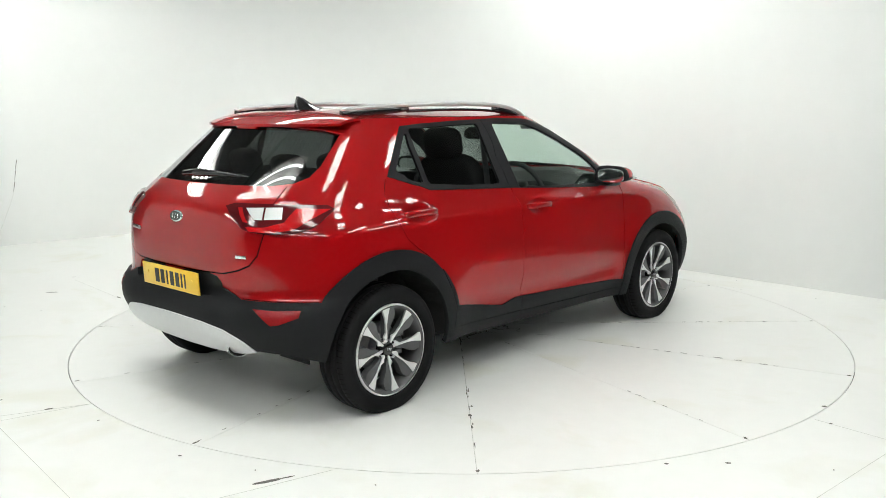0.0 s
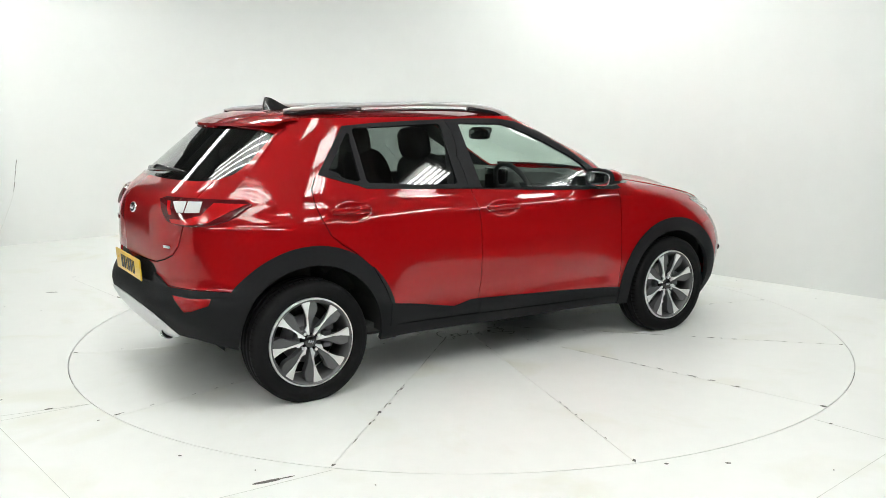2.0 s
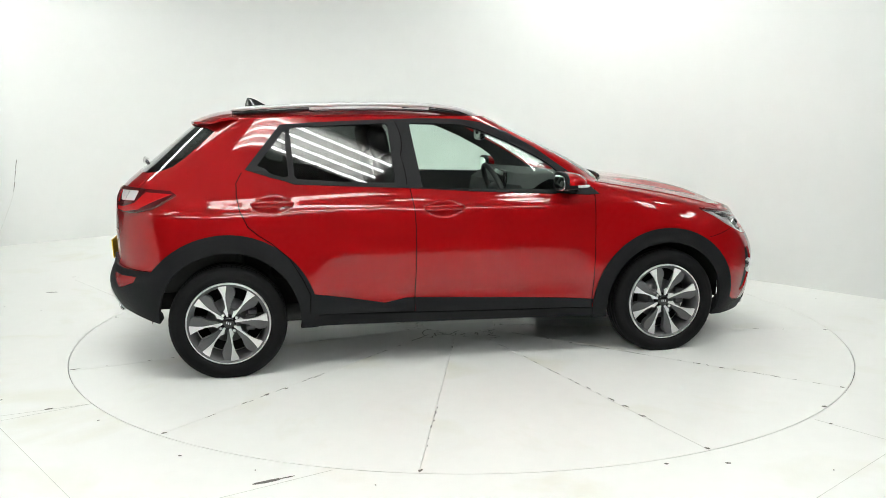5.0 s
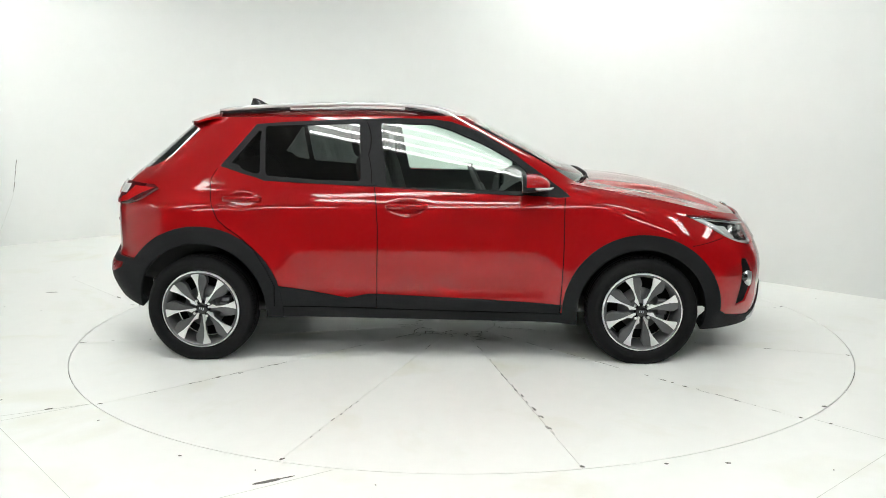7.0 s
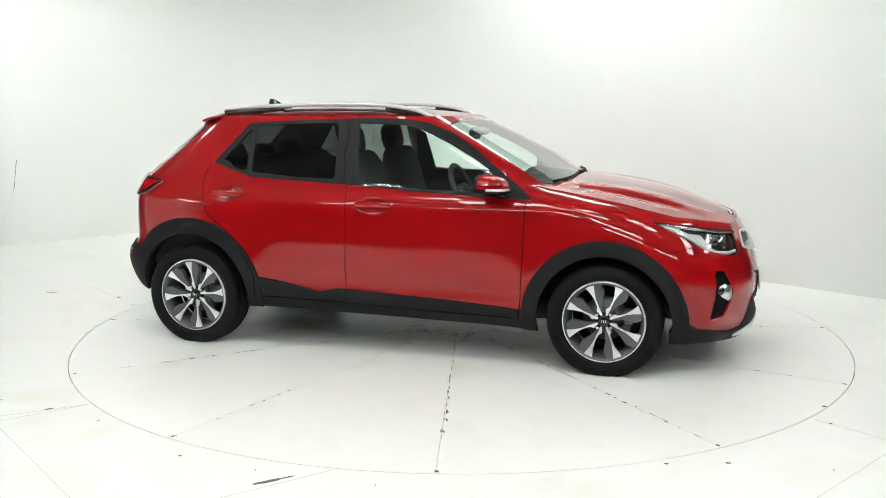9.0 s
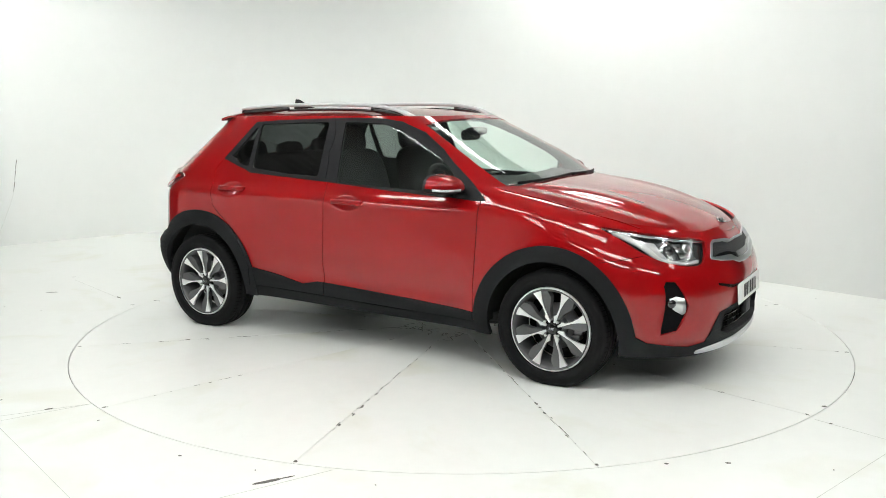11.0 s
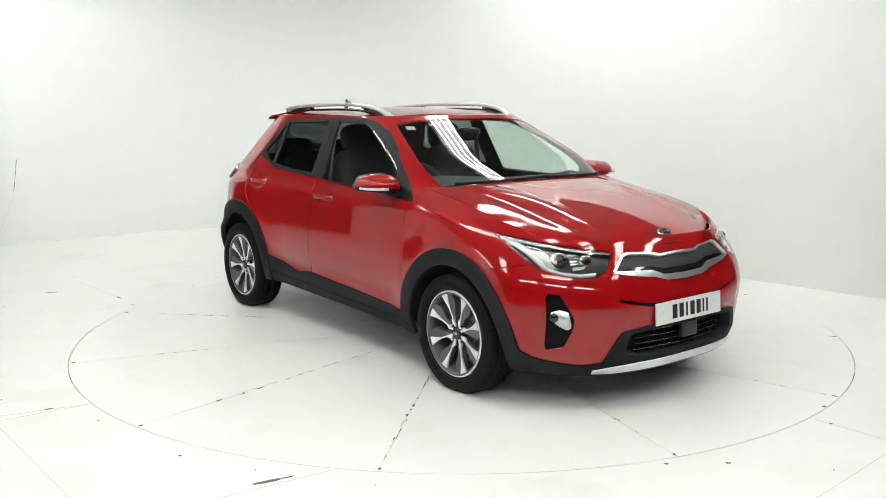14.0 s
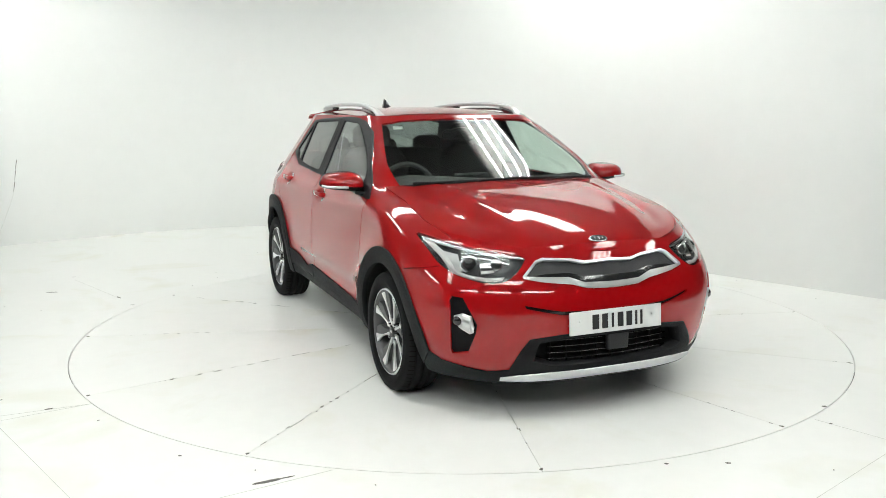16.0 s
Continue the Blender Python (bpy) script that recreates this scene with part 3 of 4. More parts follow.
    # glasshouse
    panel("rear_window", [(4.5, 1.112), (4.3, 1.114), (4.15, 1.116), (4.05, 1.126), (3.985, 1.152), (3.955, 1.20), (3.94, 1.27), (3.925, 1.345), (4.05, 1.368), (4.5, 1.392)], M_PRIVACY, -.004, .01, "one", "dark tinted rear window")
    panel("window_frame", XL([(-1.172, 1.138), (-1.04, 1.094), (-.91, 1.060), (-.6, 1.038), (-.25, 1.026), (.2, .996), (.583, .976), (.80, .960), (.872, .964), (.80, 1.022), (.70, 1.096), (.617, 1.155), (.515, 1.232), (.354, 1.325), (.187, 1.386), (.054, 1.405), (-.148, 1.410), (-.484, 1.402), (-.8, 1.390), (-.975, 1.378), (-1.172, 1.138)]), M_FRAME, .003, .012, "pair", "satin black window frame")
    panel("chrome_line", stroke([X(-1.16, 1.133), X(-.91, 1.056), X(-.25, 1.022), X(.2, .992), X(.60, .972)], .005), M_FRAME, .005, .004)
    panel("quarter_window", round_off(XL([(-.951, 1.350), (-1.116, 1.146), (-1.037, 1.112), (-.935, 1.087), (-.951, 1.350)], .06)[:-1]), M_PRIVACY, -.003, .0)
    panel("rear_door_window", round_off(XL([(-.922, 1.366), (-.362, 1.383), (-.339, 1.050), (-.6, 1.058), (-.902, 1.083), (-.922, 1.366)], .06)[:-1]), M_PRIVACY, -.003, .0)
    panel("front_door_window", round_off(XL([(-.238, 1.383), (.07, 1.374), (.19, 1.338), (.355, 1.268), (.519, 1.181), (.612, 1.117), (.66, 1.06), (.645, .991), (.356, 1.001), (-.133, 1.017), (-.185, 1.021), (-.238, 1.383)], .06)[:-1]), M_GLASS, -.003, .0)
    panel("shut_line", stroke([X(-.275, 1.04), X(-.30, 1.2), X(-.322, 1.40)], .006), M_GAP, -.004, 0)
    panel("cowl", [(0, 1.025), (.58, 1.012), (.62, 1.036), (.5, 1.046), (0, 1.056)], M_BLACK, .0, .0, "one")
    panel("windscreen", [(0, 1.052), (.5, 1.043), (.60, 1.036), (.612, 1.06), (.622, 1.15), (.602, 1.22), (.575, 1.30), (.55, 1.372), (.3, 1.392), (0, 1.402)], M_SCREEN, -.002, .008, "one", "clear windscreen")
    # openings
    panel("", ring_arc(*ARCH_F, .372, -60, 240), None)
    panel("", [X(ARCH_R[0] + r * math.cos(radians(a)), ARCH_R[1] + r * math.sin(radians(a))) for a, r in [(a, .392 - .03 * min(max((a - 140) / 45, 0), 1)) for a in range(-60, 241, 5)]], None)
    panel("", [(p, z + (.024 if z < .86 else 0)) for p, z in HOOD_LINE] + [(.66, 1.03), (.5, 1.026), (0, 1.028)], None)


DENTS = ((-1.03, .945), (-.07, .905))   # finger recesses behind the door handles


def bottom(p):
    return float(np.interp(p, [0, .4, .7, 1.5, 3.3, 3.86, 3.95, 4.02, 4.1, 4.2, 4.3, 4.5], [.195, .18, .185, .232, .262, .302, .330, .350, .366, .372, .35, .325]))


def build_skin(car):
    plan_panels()
    pts, edges, seen = [], [], {}

    def vert(p, z):
        k = (round(p, 4), round(z, 4))
        if k not in seen:
            seen[k] = len(pts)
            pts.append(Vector(k))
        return seen[k]

    def chain(poly, close=True, step=.03):
        ids = []
        m = len(poly)
        for i in range(m if close else m - 1):
            (x0, y0), (x1, y1) = poly[i], poly[(i + 1) % m]
            n = max(1, int(math.hypot(x1 - x0, y1 - y0) / step))
            ids += [vert(x0 + (x1 - x0) * j / n, y0 + (y1 - y0) * j / n) for j in range(n)]
        ids.append(ids[0] if close else vert(*poly[-1]))
        edges.extend((a, b) for a, b in zip(ids, ids[1:]) if a != b)

    low = [(p, bottom(p)) for p in np.linspace(0, LEN, 91)]
    chain(low + [(LEN, 1.42), (0, 1.42)])
    for _, outline, *_ in PANELS:
        chain([(min(max(p, 0), LEN), z) for p, z in outline])
    for p in np.arange(.03, LEN, .033):
        for z in np.arange(.2, 1.41, .027):
            if z > bottom(p) + .012:
                vert(float(p), float(z))
    for dx, dz in DENTS:
        p0 = at_x(dx, dz)
        for i in range(-12, 13):
            for j in range(-7, 8):
                vert(p0 + i * .011, dz + j * .009)
    from mathutils import geometry
    V, _, Fs, *_ = geometry.delaunay_2d_cdt(pts, edges, [], 0, 1e-5, False)
    V = np.array([tuple(v) for v in V])
    T = np.array([f for f in Fs if len(f) == 3])
    C = V[T].mean(axis=1)
    keep = (C[:, 1] > np.interp(C[:, 0], [p for p, _ in low], [z for _, z in low]) + .0005) & (C[:, 1] < 1.42)
    area = np.cross(V[T[:, 1]] - V[T[:, 0]], V[T[:, 2]] - V[T[:, 0]])
    keep &= np.abs(area) > 1e-9
    T, C, area = T[keep], C[keep], area[keep]
    T = np.where((area > 0)[:, None], T, T[:, ::-1])
    owner = np.full(len(T), -1)
    for k, (name, outline, *_) in enumerate(PANELS):
        owner[inside(outline, C)] = k
    S = np.array([skin(float(p), float(z)) for p, z in V])
    N = np.array([skin_normal(float(p), float(z)) for p, z in V])
    for dx, dz in DENTS:
        d2 = ((S[:, 0] - dx) / .085) ** 2 + ((S[:, 2] - dz) / .036) ** 2
        k = np.exp(-d2 ** 2)
        S[:, 1] += .017 * k * (S[:, 1] < -.5)
    # normals of the dents from their triangles
    tn = np.cross(S[T[:, 2]] - S[T[:, 0]], S[T[:, 1]] - S[T[:, 0]])
    acc = np.zeros_like(S)
    for j in range(3):
        np.add.at(acc, T[:, j], tn)
    acc /= np.maximum(np.linalg.norm(acc, axis=1), 1e-12)[:, None]
    for dx, dz in DENTS:
        near = (np.abs(S[:, 0] - dx) < .14) & (np.abs(S[:, 2] - dz) < .07) & (S[:, 1] < -.5)
        N[near] = acc[near]
    mid = (V[:, 0] < 1e-4) | (V[:, 0] > LEN - 1e-4)
    N[mid, 1] = 0

    def half(tris, lift, rim):
        """Verts, faces and normals of some triangles of the right half, lifted, with a rim turned inwards."""
        ids = np.unique(tris)
        back = {int(v): i for i, v in enumerate(ids)}
        vs = [S[v] + N[v] * lift for v in ids]
        ns = [N[v] for v in ids]
        fs = [(back[int(a)], back[int(c)], back[int(b)]) for a, b, c in tris]
        if rim:
            count = {}
            for a, b, c in tris:
                for u, w in ((a, b), (b, c), (c, a)):
                    count[(int(u), int(w))] = 1
            for (u, w) in list(count):
                if (w, u) in count or (mid[u] and mid[w]):
                    continue
                o = len(vs)
                pu, pw = S[u] + N[u] * lift, S[w] + N[w] * lift
                side = np.cross(pw - pu, N[u])
                side = side / max(np.linalg.norm(side), 1e-9)
                vs += [pu, pw, pw - N[w] * rim, pu - N[u] * rim]
                ns += [-side * .8 + N[u] * .6, -side * .8 + N[w] * .6, -side, -side]
                fs.append((o, o + 1, o + 2, o + 3))
        return np.array(vs), fs, np.array(ns)

    def mirrored(h):
        f = np.array((1, -1, 1))
        return h[0] * f, [g[::-1] for g in h[1]], h[2] * f

    def both(h):
        m = mirrored(h)
        o = len(h[0])
        return np.vstack([h[0], m[0]]), h[1] + [tuple(i + o for i in g) for g in m[1]], np.vstack([h[2], m[2]])

    made = {}
    under = {"door_cladding": "door", "shut_line": None, "window_frame": None, "quarter_window": "rear_door", "rear_door_window": "rear_door", "front_door_window": "front_door",
             "lamp_bar": "tail_light", "reversing_lens": "tail_light", "rear_window": "tailgate", "upper_grille": "grille_surround", "grille_lip": "grille_surround",
             "lower_grille": "lower_bumper", "skid_strip": "lower_bumper", "bumper_slot": "front_bumper", "plate_recess": "rear_bumper", "rear_skid_plate": "rear_bumper", "reflector": "rear_bumper"}
    shell = half(T[owner == -1], 0, .014)
    b = both(shell)
    made["body_shell"] = part("body_shell", (b[0], b[1]), M_RED, car, "glossy red painted body shell", normals=b[2])
    doors = 0
    for k, (name, outline, material, lift, rim, mode, label) in enumerate(PANELS):
        tris = T[owner == k]
        if not name or not len(tris):
            continue
        h = half(tris, lift, rim)
        up = under.get(name)
        if name == "door_cladding":
            up = ("front_door", "rear_door")[doors]
            doors += 1
        if mode == "one":
            b = both(h)
            made[name] = part(name, (b[0], b[1]), material, made.get(up, car), label, normals=b[2])
        else:
            for sgn, q in ((-1, h), (1, mirrored(h))):
                made[(name, sgn)] = part(name, (q[0], q[1]), material, made.get((up, sgn), made.get(up, car)), label, normals=q[2])
    # dark lining inside the shell, with the windows left open
    open_names = ("windscreen", "front_door_window", "rear_door_window", "quarter_window", "rear_window", "", "lower_grille", "headlight")
    solid = np.array([o == -1 or PANELS[o][0] not in open_names for o in owner])
    zc = C[:, 1] > .36
    h = half(T[solid & zc], -.016, 0)
    b = both(h)
    part("interior_lining", (b[0], [f[::-1] for f in b[1]]), M_INNER, car, normals=-b[2])
    for k, (name, *_) in enumerate(PANELS):
        if name in ("headlight",):
            h = half(T[owner == k], .003, 0)
            for sgn, q in ((-1, h), (1, mirrored(h))):
                part("lamp_cover", (q[0], q[1]), M_LENS, made[(name, sgn)], "clear cover", normals=q[2])
    for ob in car.children_recursive:
        if ob.data and ob.data.materials and ob.data.materials[0] in (M_GLASS, M_SCREEN, M_PRIVACY, M_LENS):
            ob.visible_shadow = False
    return made


def grid(fn, nu, nv, thick=.0):
    """A sheet fn(u, v), u and v from 0 to 1, with its edge turned down."""
    vs = [fn(i / nu, j / nv) for i in range(nu + 1) for j in range(nv + 1)]
    k = nv + 1
    fs = [(i * k + j, (i + 1) * k + j, (i + 1) * k + j + 1, i * k + j + 1) for i in range(nu) for j in range(nv)]
    if thick:
        rim = [i * k for i in range(nu + 1)] + [nu * k + j for j in range(1, k)] + [i * k + nv for i in range(nu - 1, -1, -1)] + [j for j in range(nv - 1, 0, -1)]
        o = len(vs)
        vs += [Vector(vs[r]) for r in rim] + [Vector(vs[r]) - Vector((0, 0, thick)) for r in rim]
        n = len(rim)
        fs += [(o + i, o + n + i, o + n + (i + 1) % n, o + (i + 1) % n) for i in range(n)]
    return vs, fs


HOOD_MID = spline([(1.0, 1.052), (1.2, 1.028), (1.5, .982), (1.75, .914), (1.9, .855), (1.97, .818), (2.01, .788)])


def hood_point(u, v):
    """u from the windscreen (0) to the nose (1), v across."""
    f = 2 * v - 1
    side = [Vector(skin(p, z)) for p, z in HOOD_LINE[:3:-1]]
    n = len(side) - 1
    t = min(u * n, n - 1e-6)
    i = int(t)
    p0, p1, p2, p3 = side[max(i - 1, 0)], side[i], side[i + 1], side[min(i + 2, n)]
    s = t - i
    c = .5 * ((2 * p1) + (p2 - p0) * s + (2 * p0 - 5 * p1 + 4 * p2 - p3) * s * s + (3 * p1 - p0 - 3 * p2 + p3) * s ** 3)
    xm = 1.03 + (2.01 - 1.03) * (u ** .85)
    zm = HOOD_MID(xm)
    a = abs(f)
    x = xm + (c.x - xm) * a ** 2.0
    z = zm + (c.z - zm) * (a ** 2.6)
    swell = math.sin(math.pi * min(1, max(0, u * 1.05)))
    ridge = (math.exp(-((a - .62 + .10 * u) / .10) ** 2) * .012 - math.exp(-((a - .79 + .12 * u) / .065) ** 2) * .011) * swell
    return Vector((x, abs(c.y) * f, z + ridge + .004))


def roof_point(u, v):
    """u from the windscreen (0) to the tail (1), v across; laid on the skin's upper edge."""
    f = 2 * v - 1
    a = abs(f)
    x = ROOF_X0 + (ROOF_X1 - ROOF_X0) * u
    w = abs(skin(at_x(x, 1.42), 1.42)[1])
    rise = .056 * max(0, 1 - abs(2 * u - 1) ** 2.6) ** .8
    return Vector((x, w * f, 1.419 + rise * (1 - a ** 2.4)))


ROOF_X0, ROOF_X1 = NOSE(1.42) - .001, TAIL(1.42) + .001


def car_top(car, made):
    part("bonnet", grid(hood_point, 40, 48, .03), M_RED, car, "red bonnet with raised edges")
    part("roof", grid(roof_point, 44, 36), M_RED, car, "red roof panel")
    vs, fs = grid(roof_point, 16, 12)
    part("headlining", ([v + Vector((0, 0, -.035)) for v in vs], [f[::-1] for f in fs]), M_ROOFLINING, car)

    def spoiler(u, v):
        f = 2 * v - 1
        a = abs(f)
        y = .572 * f
        x0 = -1.20 - .06 * (1 - a * a)
        x1 = -1.492 + .15 * a ** 3.0
        x = x0 + (x1 - x0) * u
        top = 1.447 + .012 * (1 - a * a)
        end = 1.392 + .006 * a
        z = top + (end - top) * u ** 1.7 - .028 * a ** 4 * (1 - u)
        return Vector((x, y, z))
    sp = part("roof_spoiler", grid(spoiler, 14, 40, .013), M_RED, car, "red spoiler above the rear window")
    vs, fs = grid(lambda u, v: spoiler(1, v) + Vector((.012 + .09 * u, 0, -.020 - .004 * u)), 3, 40)
    part("underside", (vs, fs), M_GLOSSBLACK, sp)
    bm = bmesh.new()
    box(bm, -1.474, 0, 1.377, .03, .17, .022, .006)
    part("brake_light", bm, M_LAMPRED, sp, "red high brake light")
    # roof rails
    for s in (-1, 1):
        line = [(-1.235, .462, 1.462), (-1.1, .478, 1.474), (-.8, .495, 1.488), (-.45, .508, 1.494), (-.15, .513, 1.488), (.02, .512, 1.470), (.12, .506, 1.448), (.20, .500, 1.414)]
        pts = []
        for i in range(len(line) - 1):
            for t in (0, .25, .5, .75):
                q = [Vector(line[min(max(i + d, 0), len(line) - 1)]) for d in (-1, 0, 1, 2)]
                pts.append(.5 * ((2 * q[1]) + (q[2] - q[0]) * t + (2 * q[0] - 5 * q[1] + 4 * q[2] - q[3]) * t * t + (3 * q[1] - q[0] - 3 * q[2] + q[3]) * t ** 3))
        pts.append(Vector(line[-1]))
        pts = [Vector((p.x, p.y * s, p.z)) for p in pts]
        n = len(pts)
        sec = [oval(.019 if i < n - 6 else .019 + .0022 * (i - n + 6), .0125 * (1 if 1 < i else .6), 12, .7) for i in range(n)]
        rail = part("roof_rail", sweep(pts, sec), M_SILVER, car, "silver roof rail on black feet")
        for x0, x1 in ((0, 9), (n - 12, n - 2)):
            foot = [p - Vector((0, 0, .022)) for p in pts[x0:x1]]
            big = [oval(.016, .012 + .012 * math.sin(math.pi * min(1, max(0, (i + 1) / (x1 - x0)))) ** .5, 10, .7) for i in range(x1 - x0)]
            part("rail_foot", sweep(foot, big), M_GLOSSBLACK, rail)
        part("rail_base", sweep([p - Vector((0, 0, .034)) for p in pts[8:n - 9]], oval(.010, .008, 8)), M_GLOSSBLACK, rail)
    # aerial fin
    vs, fs = [], []
    for i in range(15):
        t = i / 14
        x = -.985 - .185 * t
        h = .012 + .062 * max(0, math.sin(math.pi * min(1, t ** 1.7 * .62 + .0))) * (1 if t < .93 else (1 - t) / .07 * .6 + .4)
        w = .034 * math.sin(math.pi * min(.97, t * .9 + .06)) ** .6
        for a in range(9):
            b = math.pi * a / 8
            vs.append((x, w * math.cos(b) * (1 - .75 * math.sin(b) ** 1.5), 1.462 + h * math.sin(b) ** 1.2))
    fs = [(i * 9 + j, (i + 1) * 9 + j, (i + 1) * 9 + j + 1, i * 9 + j + 1) for i in range(14) for j in range(8)] + [tuple(range(9)), tuple(range(14 * 9, 15 * 9))[::-1]]
    bm = bmesh.new()
    bv = [bm.verts.new(v) for v in vs]
    for f in fs:
        bm.faces.new([bv[i] for i in f])
    bmesh.ops.recalc_face_normals(bm, faces=bm.faces)
    part("aerial", bm, M_GLOSSBLACK, car, "black shark-fin aerial")


def wheel_mesh(top):
    """A wheel round the origin, its face towards -y."""
    R = .322
    tyre = [(.229, -.078), (.236, -.092), (.252, -.101), (.275, -.105), (.277, -.1035), (.292, -.102), (.306, -.094), (.314, -.083), (.3185, -.066)]
    for y in (-.046, 0, .046):
        tyre += [(R - .001, y - .006), (R - .009, y - .0045), (R - .009, y + .0045), (R - .001, y + .006)]
    tyre += [(.3185, .066), (.314, .083), (.300, .098), (.27, .104), (.24, .094), (.23, .078)]
    vs, fs = lathe(tyre, 96)
    vs = [(x, y, max(z, -.3035)) for x, y, z in vs]
    t = part("tyre", (vs, fs), M_RUBBER, top, "black road tyre")
    # tread cuts along the shoulder
    cv, cf = [], []
    for k in range(72):
        a = 2 * math.pi * k / 72
        m = Matrix.Rotation(a, 4, "Y") @ Matrix.Translation((0, 0, .3165))
        o = len(cv)
        for x, y, z in ((-.002, -.086, -.002), (.002, -.086, -.002), (.004, -.055, .005), (0, -.055, .005)):
            cv.append(m @ Vector((x, y, z)))
        cf.append((o, o + 1, o + 2, o + 3))
    keep = [(f, [cv[i] for i in f]) for f in cf]
    part("tread_cuts", (cv, [f for f, q in keep if min(v.z for v in q) > -.296]), M_GAP, t)["kind"] = "stuff"
    rim = part("rim", lathe([(.231, -.080), (.229, -.090), (.2235, -.091), (.217, -.088), (.209, -.078), (.198, -.03), (.196, .06), (.226, .08)], 72), M_RIM, top, "machined alloy wheel with dark pockets")
    part("barrel", lathe([(.2215, -.0925), (.2150, -.0890), (.2065, -.0785), (.1960, -.03), (.1940, .06)], 64), M_POCKET, rim)
    disc = part("brake_disc", lathe([(.0, .012), (.125, .012), (.125, .034), (.0, .034)], 40), M_BRAKE, top, "grey brake disc")
    part("hub_bell", lathe([(.0, -.02), (.062, -.02), (.066, .012)], 32), M_CALIPER, disc)
    bm = bmesh.new()
    for k in range(4):
        box(bm, .118 + .012 * (k % 2), .01, -.045 + .03 * k, .05, .055, .03, .008)
    part("caliper", bm, M_CALIPER, top, "dull metal brake caliper")
    bm = bmesh.new()
    bmesh.ops.create_cone(bm, cap_ends=True, segments=40, radius1=.19, radius2=.19, depth=.01, matrix=pose(0, .07, 0, 90))
    part("back_plate", bm, M_UNDER, top)

    def spoke(name, pts, y_of, depth, material, parent):
        """A flat-sided blade from a plan of (radius, side) points, dished by its radius."""
        n = len(pts)
        vs = [(s, y_of(r), r) for r, s in pts] + [(s * 1.06, y_of(r) + depth, r) for r, s in pts]
        fs = [tuple(range(n))[::-1], tuple(range(n, 2 * n))] + [(i, (i + 1) % n, n + (i + 1) % n, n + i) for i in range(n)]
        bm = bmesh.new()
        bv = [bm.verts.new(v) for v in vs]
        for f in fs:
            bm.faces.new([bv[i] for i in f])
        bmesh.ops.recalc_face_normals(bm, faces=bm.faces)
        bmesh.ops.triangulate(bm, faces=[f for f in bm.faces if len(f.verts) > 4])
        return part(name, bm, material, parent, smooth=False)
    dish = lambda r: -.062 - .024 * max(0, (r - .05) / .17) ** 1.0
    first = second = None
    for k in range(8):
        a = 45 * k + 22
        if first is None:
            first = spoke("pocket_blade", [(.05, .003), (.062, .015), (.105, .029), (.150, .057), (.168, .061), (.214, .054), (.214, .0), (.16, -.003), (.07, -.003), (.05, -.003)], lambda r: dish(r) + .005, .035, M_POCKET, rim)
            second = spoke("machined_face", [(.035, -.006), (.055, -.011), (.066, -.018), (.085, -.0045), (.128, -.004), (.165, -.0105), (.19, -.0185), (.219, -.0285), (.220, .0255), (.19, .0165), (.165, .0095), (.128, .0038), (.085, .004), (.035, .004)], dish, .010, M_RIM, rim)
            f, g = first, second
        else:
            f, g = new("pocket_blade", first.data), new("machined_face", second.data)
            f.parent = g.parent = rim
        f.matrix_basis = g.matrix_basis = pose(0, 0, 0, 0, a, 0)
    part("centre_cap", lathe([(.0, -.071), (.026, -.071), (.032, -.068), (.034, -.060), (.04, -.055), (.04, -.02)], 32), M_GLOSSBLACK, rim, "black centre cap")
    bm = bmesh.new()
    for dx in (-.011, 0, .011):
        box(bm, dx, -.0725, 0, .0045, .002, .014)
    part("cap_mark", bm, M_SILVER, rim)
    nut = None
    for k in range(4):
        a = 90 * k + 40
        if nut is None:
            bm = bmesh.new()
            bmesh.ops.create_cone(bm, cap_ends=True, segments=6, radius1=.0105, radius2=.009, depth=.026, matrix=pose(0, -.058, .052, 90))
            nut = ob = part("wheel_nut", bm, M_CHROME, rim, smooth=False)
        else:
            ob = new("wheel_nut", nut.data)
            ob.parent = rim
        ob.matrix_basis = pose(0, 0, 0, 0, a, 0)


def wheels(car):
    first = None
    for x, s in ((1.29, -1), (-1.29, -1), (1.29, 1), (-1.29, 1)):
        if first is None:
            first = w = new("wheel")
            w.parent = car
            wheel_mesh(w)
        else:
            w = copy_thing(first, Matrix())
        w.matrix_basis = pose(x, s * .775, .303, 0, 0, 0 if s < 0 else 180)
        w["label"] = "alloy wheel with silver spokes and black tyre"
        for ob in w.children:
            if ob.name.startswith("rim"):
                ob.matrix_basis = pose(0, 0, 0, 0, 1 if x > 0 else 16, 0)
        # liner of the wheel arch
        vs, fs = [], []
        r, zc = (.40, .32) if x > 0 else (.415, .325)
        for i in range(25):
            a = radians(-4 + 188 * i / 24)
            out = .86 - .11 * max(0, math.cos(a) * (1 if x > 0 else -1)) ** 3
            for y in (out, .52):
                vs.append((x + r * math.cos(a), s * y, zc + r * math.sin(a)))
        fs = [(2 * i, 2 * i + 2, 2 * i + 3, 2 * i + 1) for i in range(24)]
        o = len(vs)
        vs += [(x + r * math.cos(radians(15 * i)), s * .52, zc + r * math.sin(radians(15 * i))) for i in range(13)]
        fs.append(tuple(range(o, o + 13)))
        part("arch_liner", (vs, fs), M_UNDER, car, smooth=False)


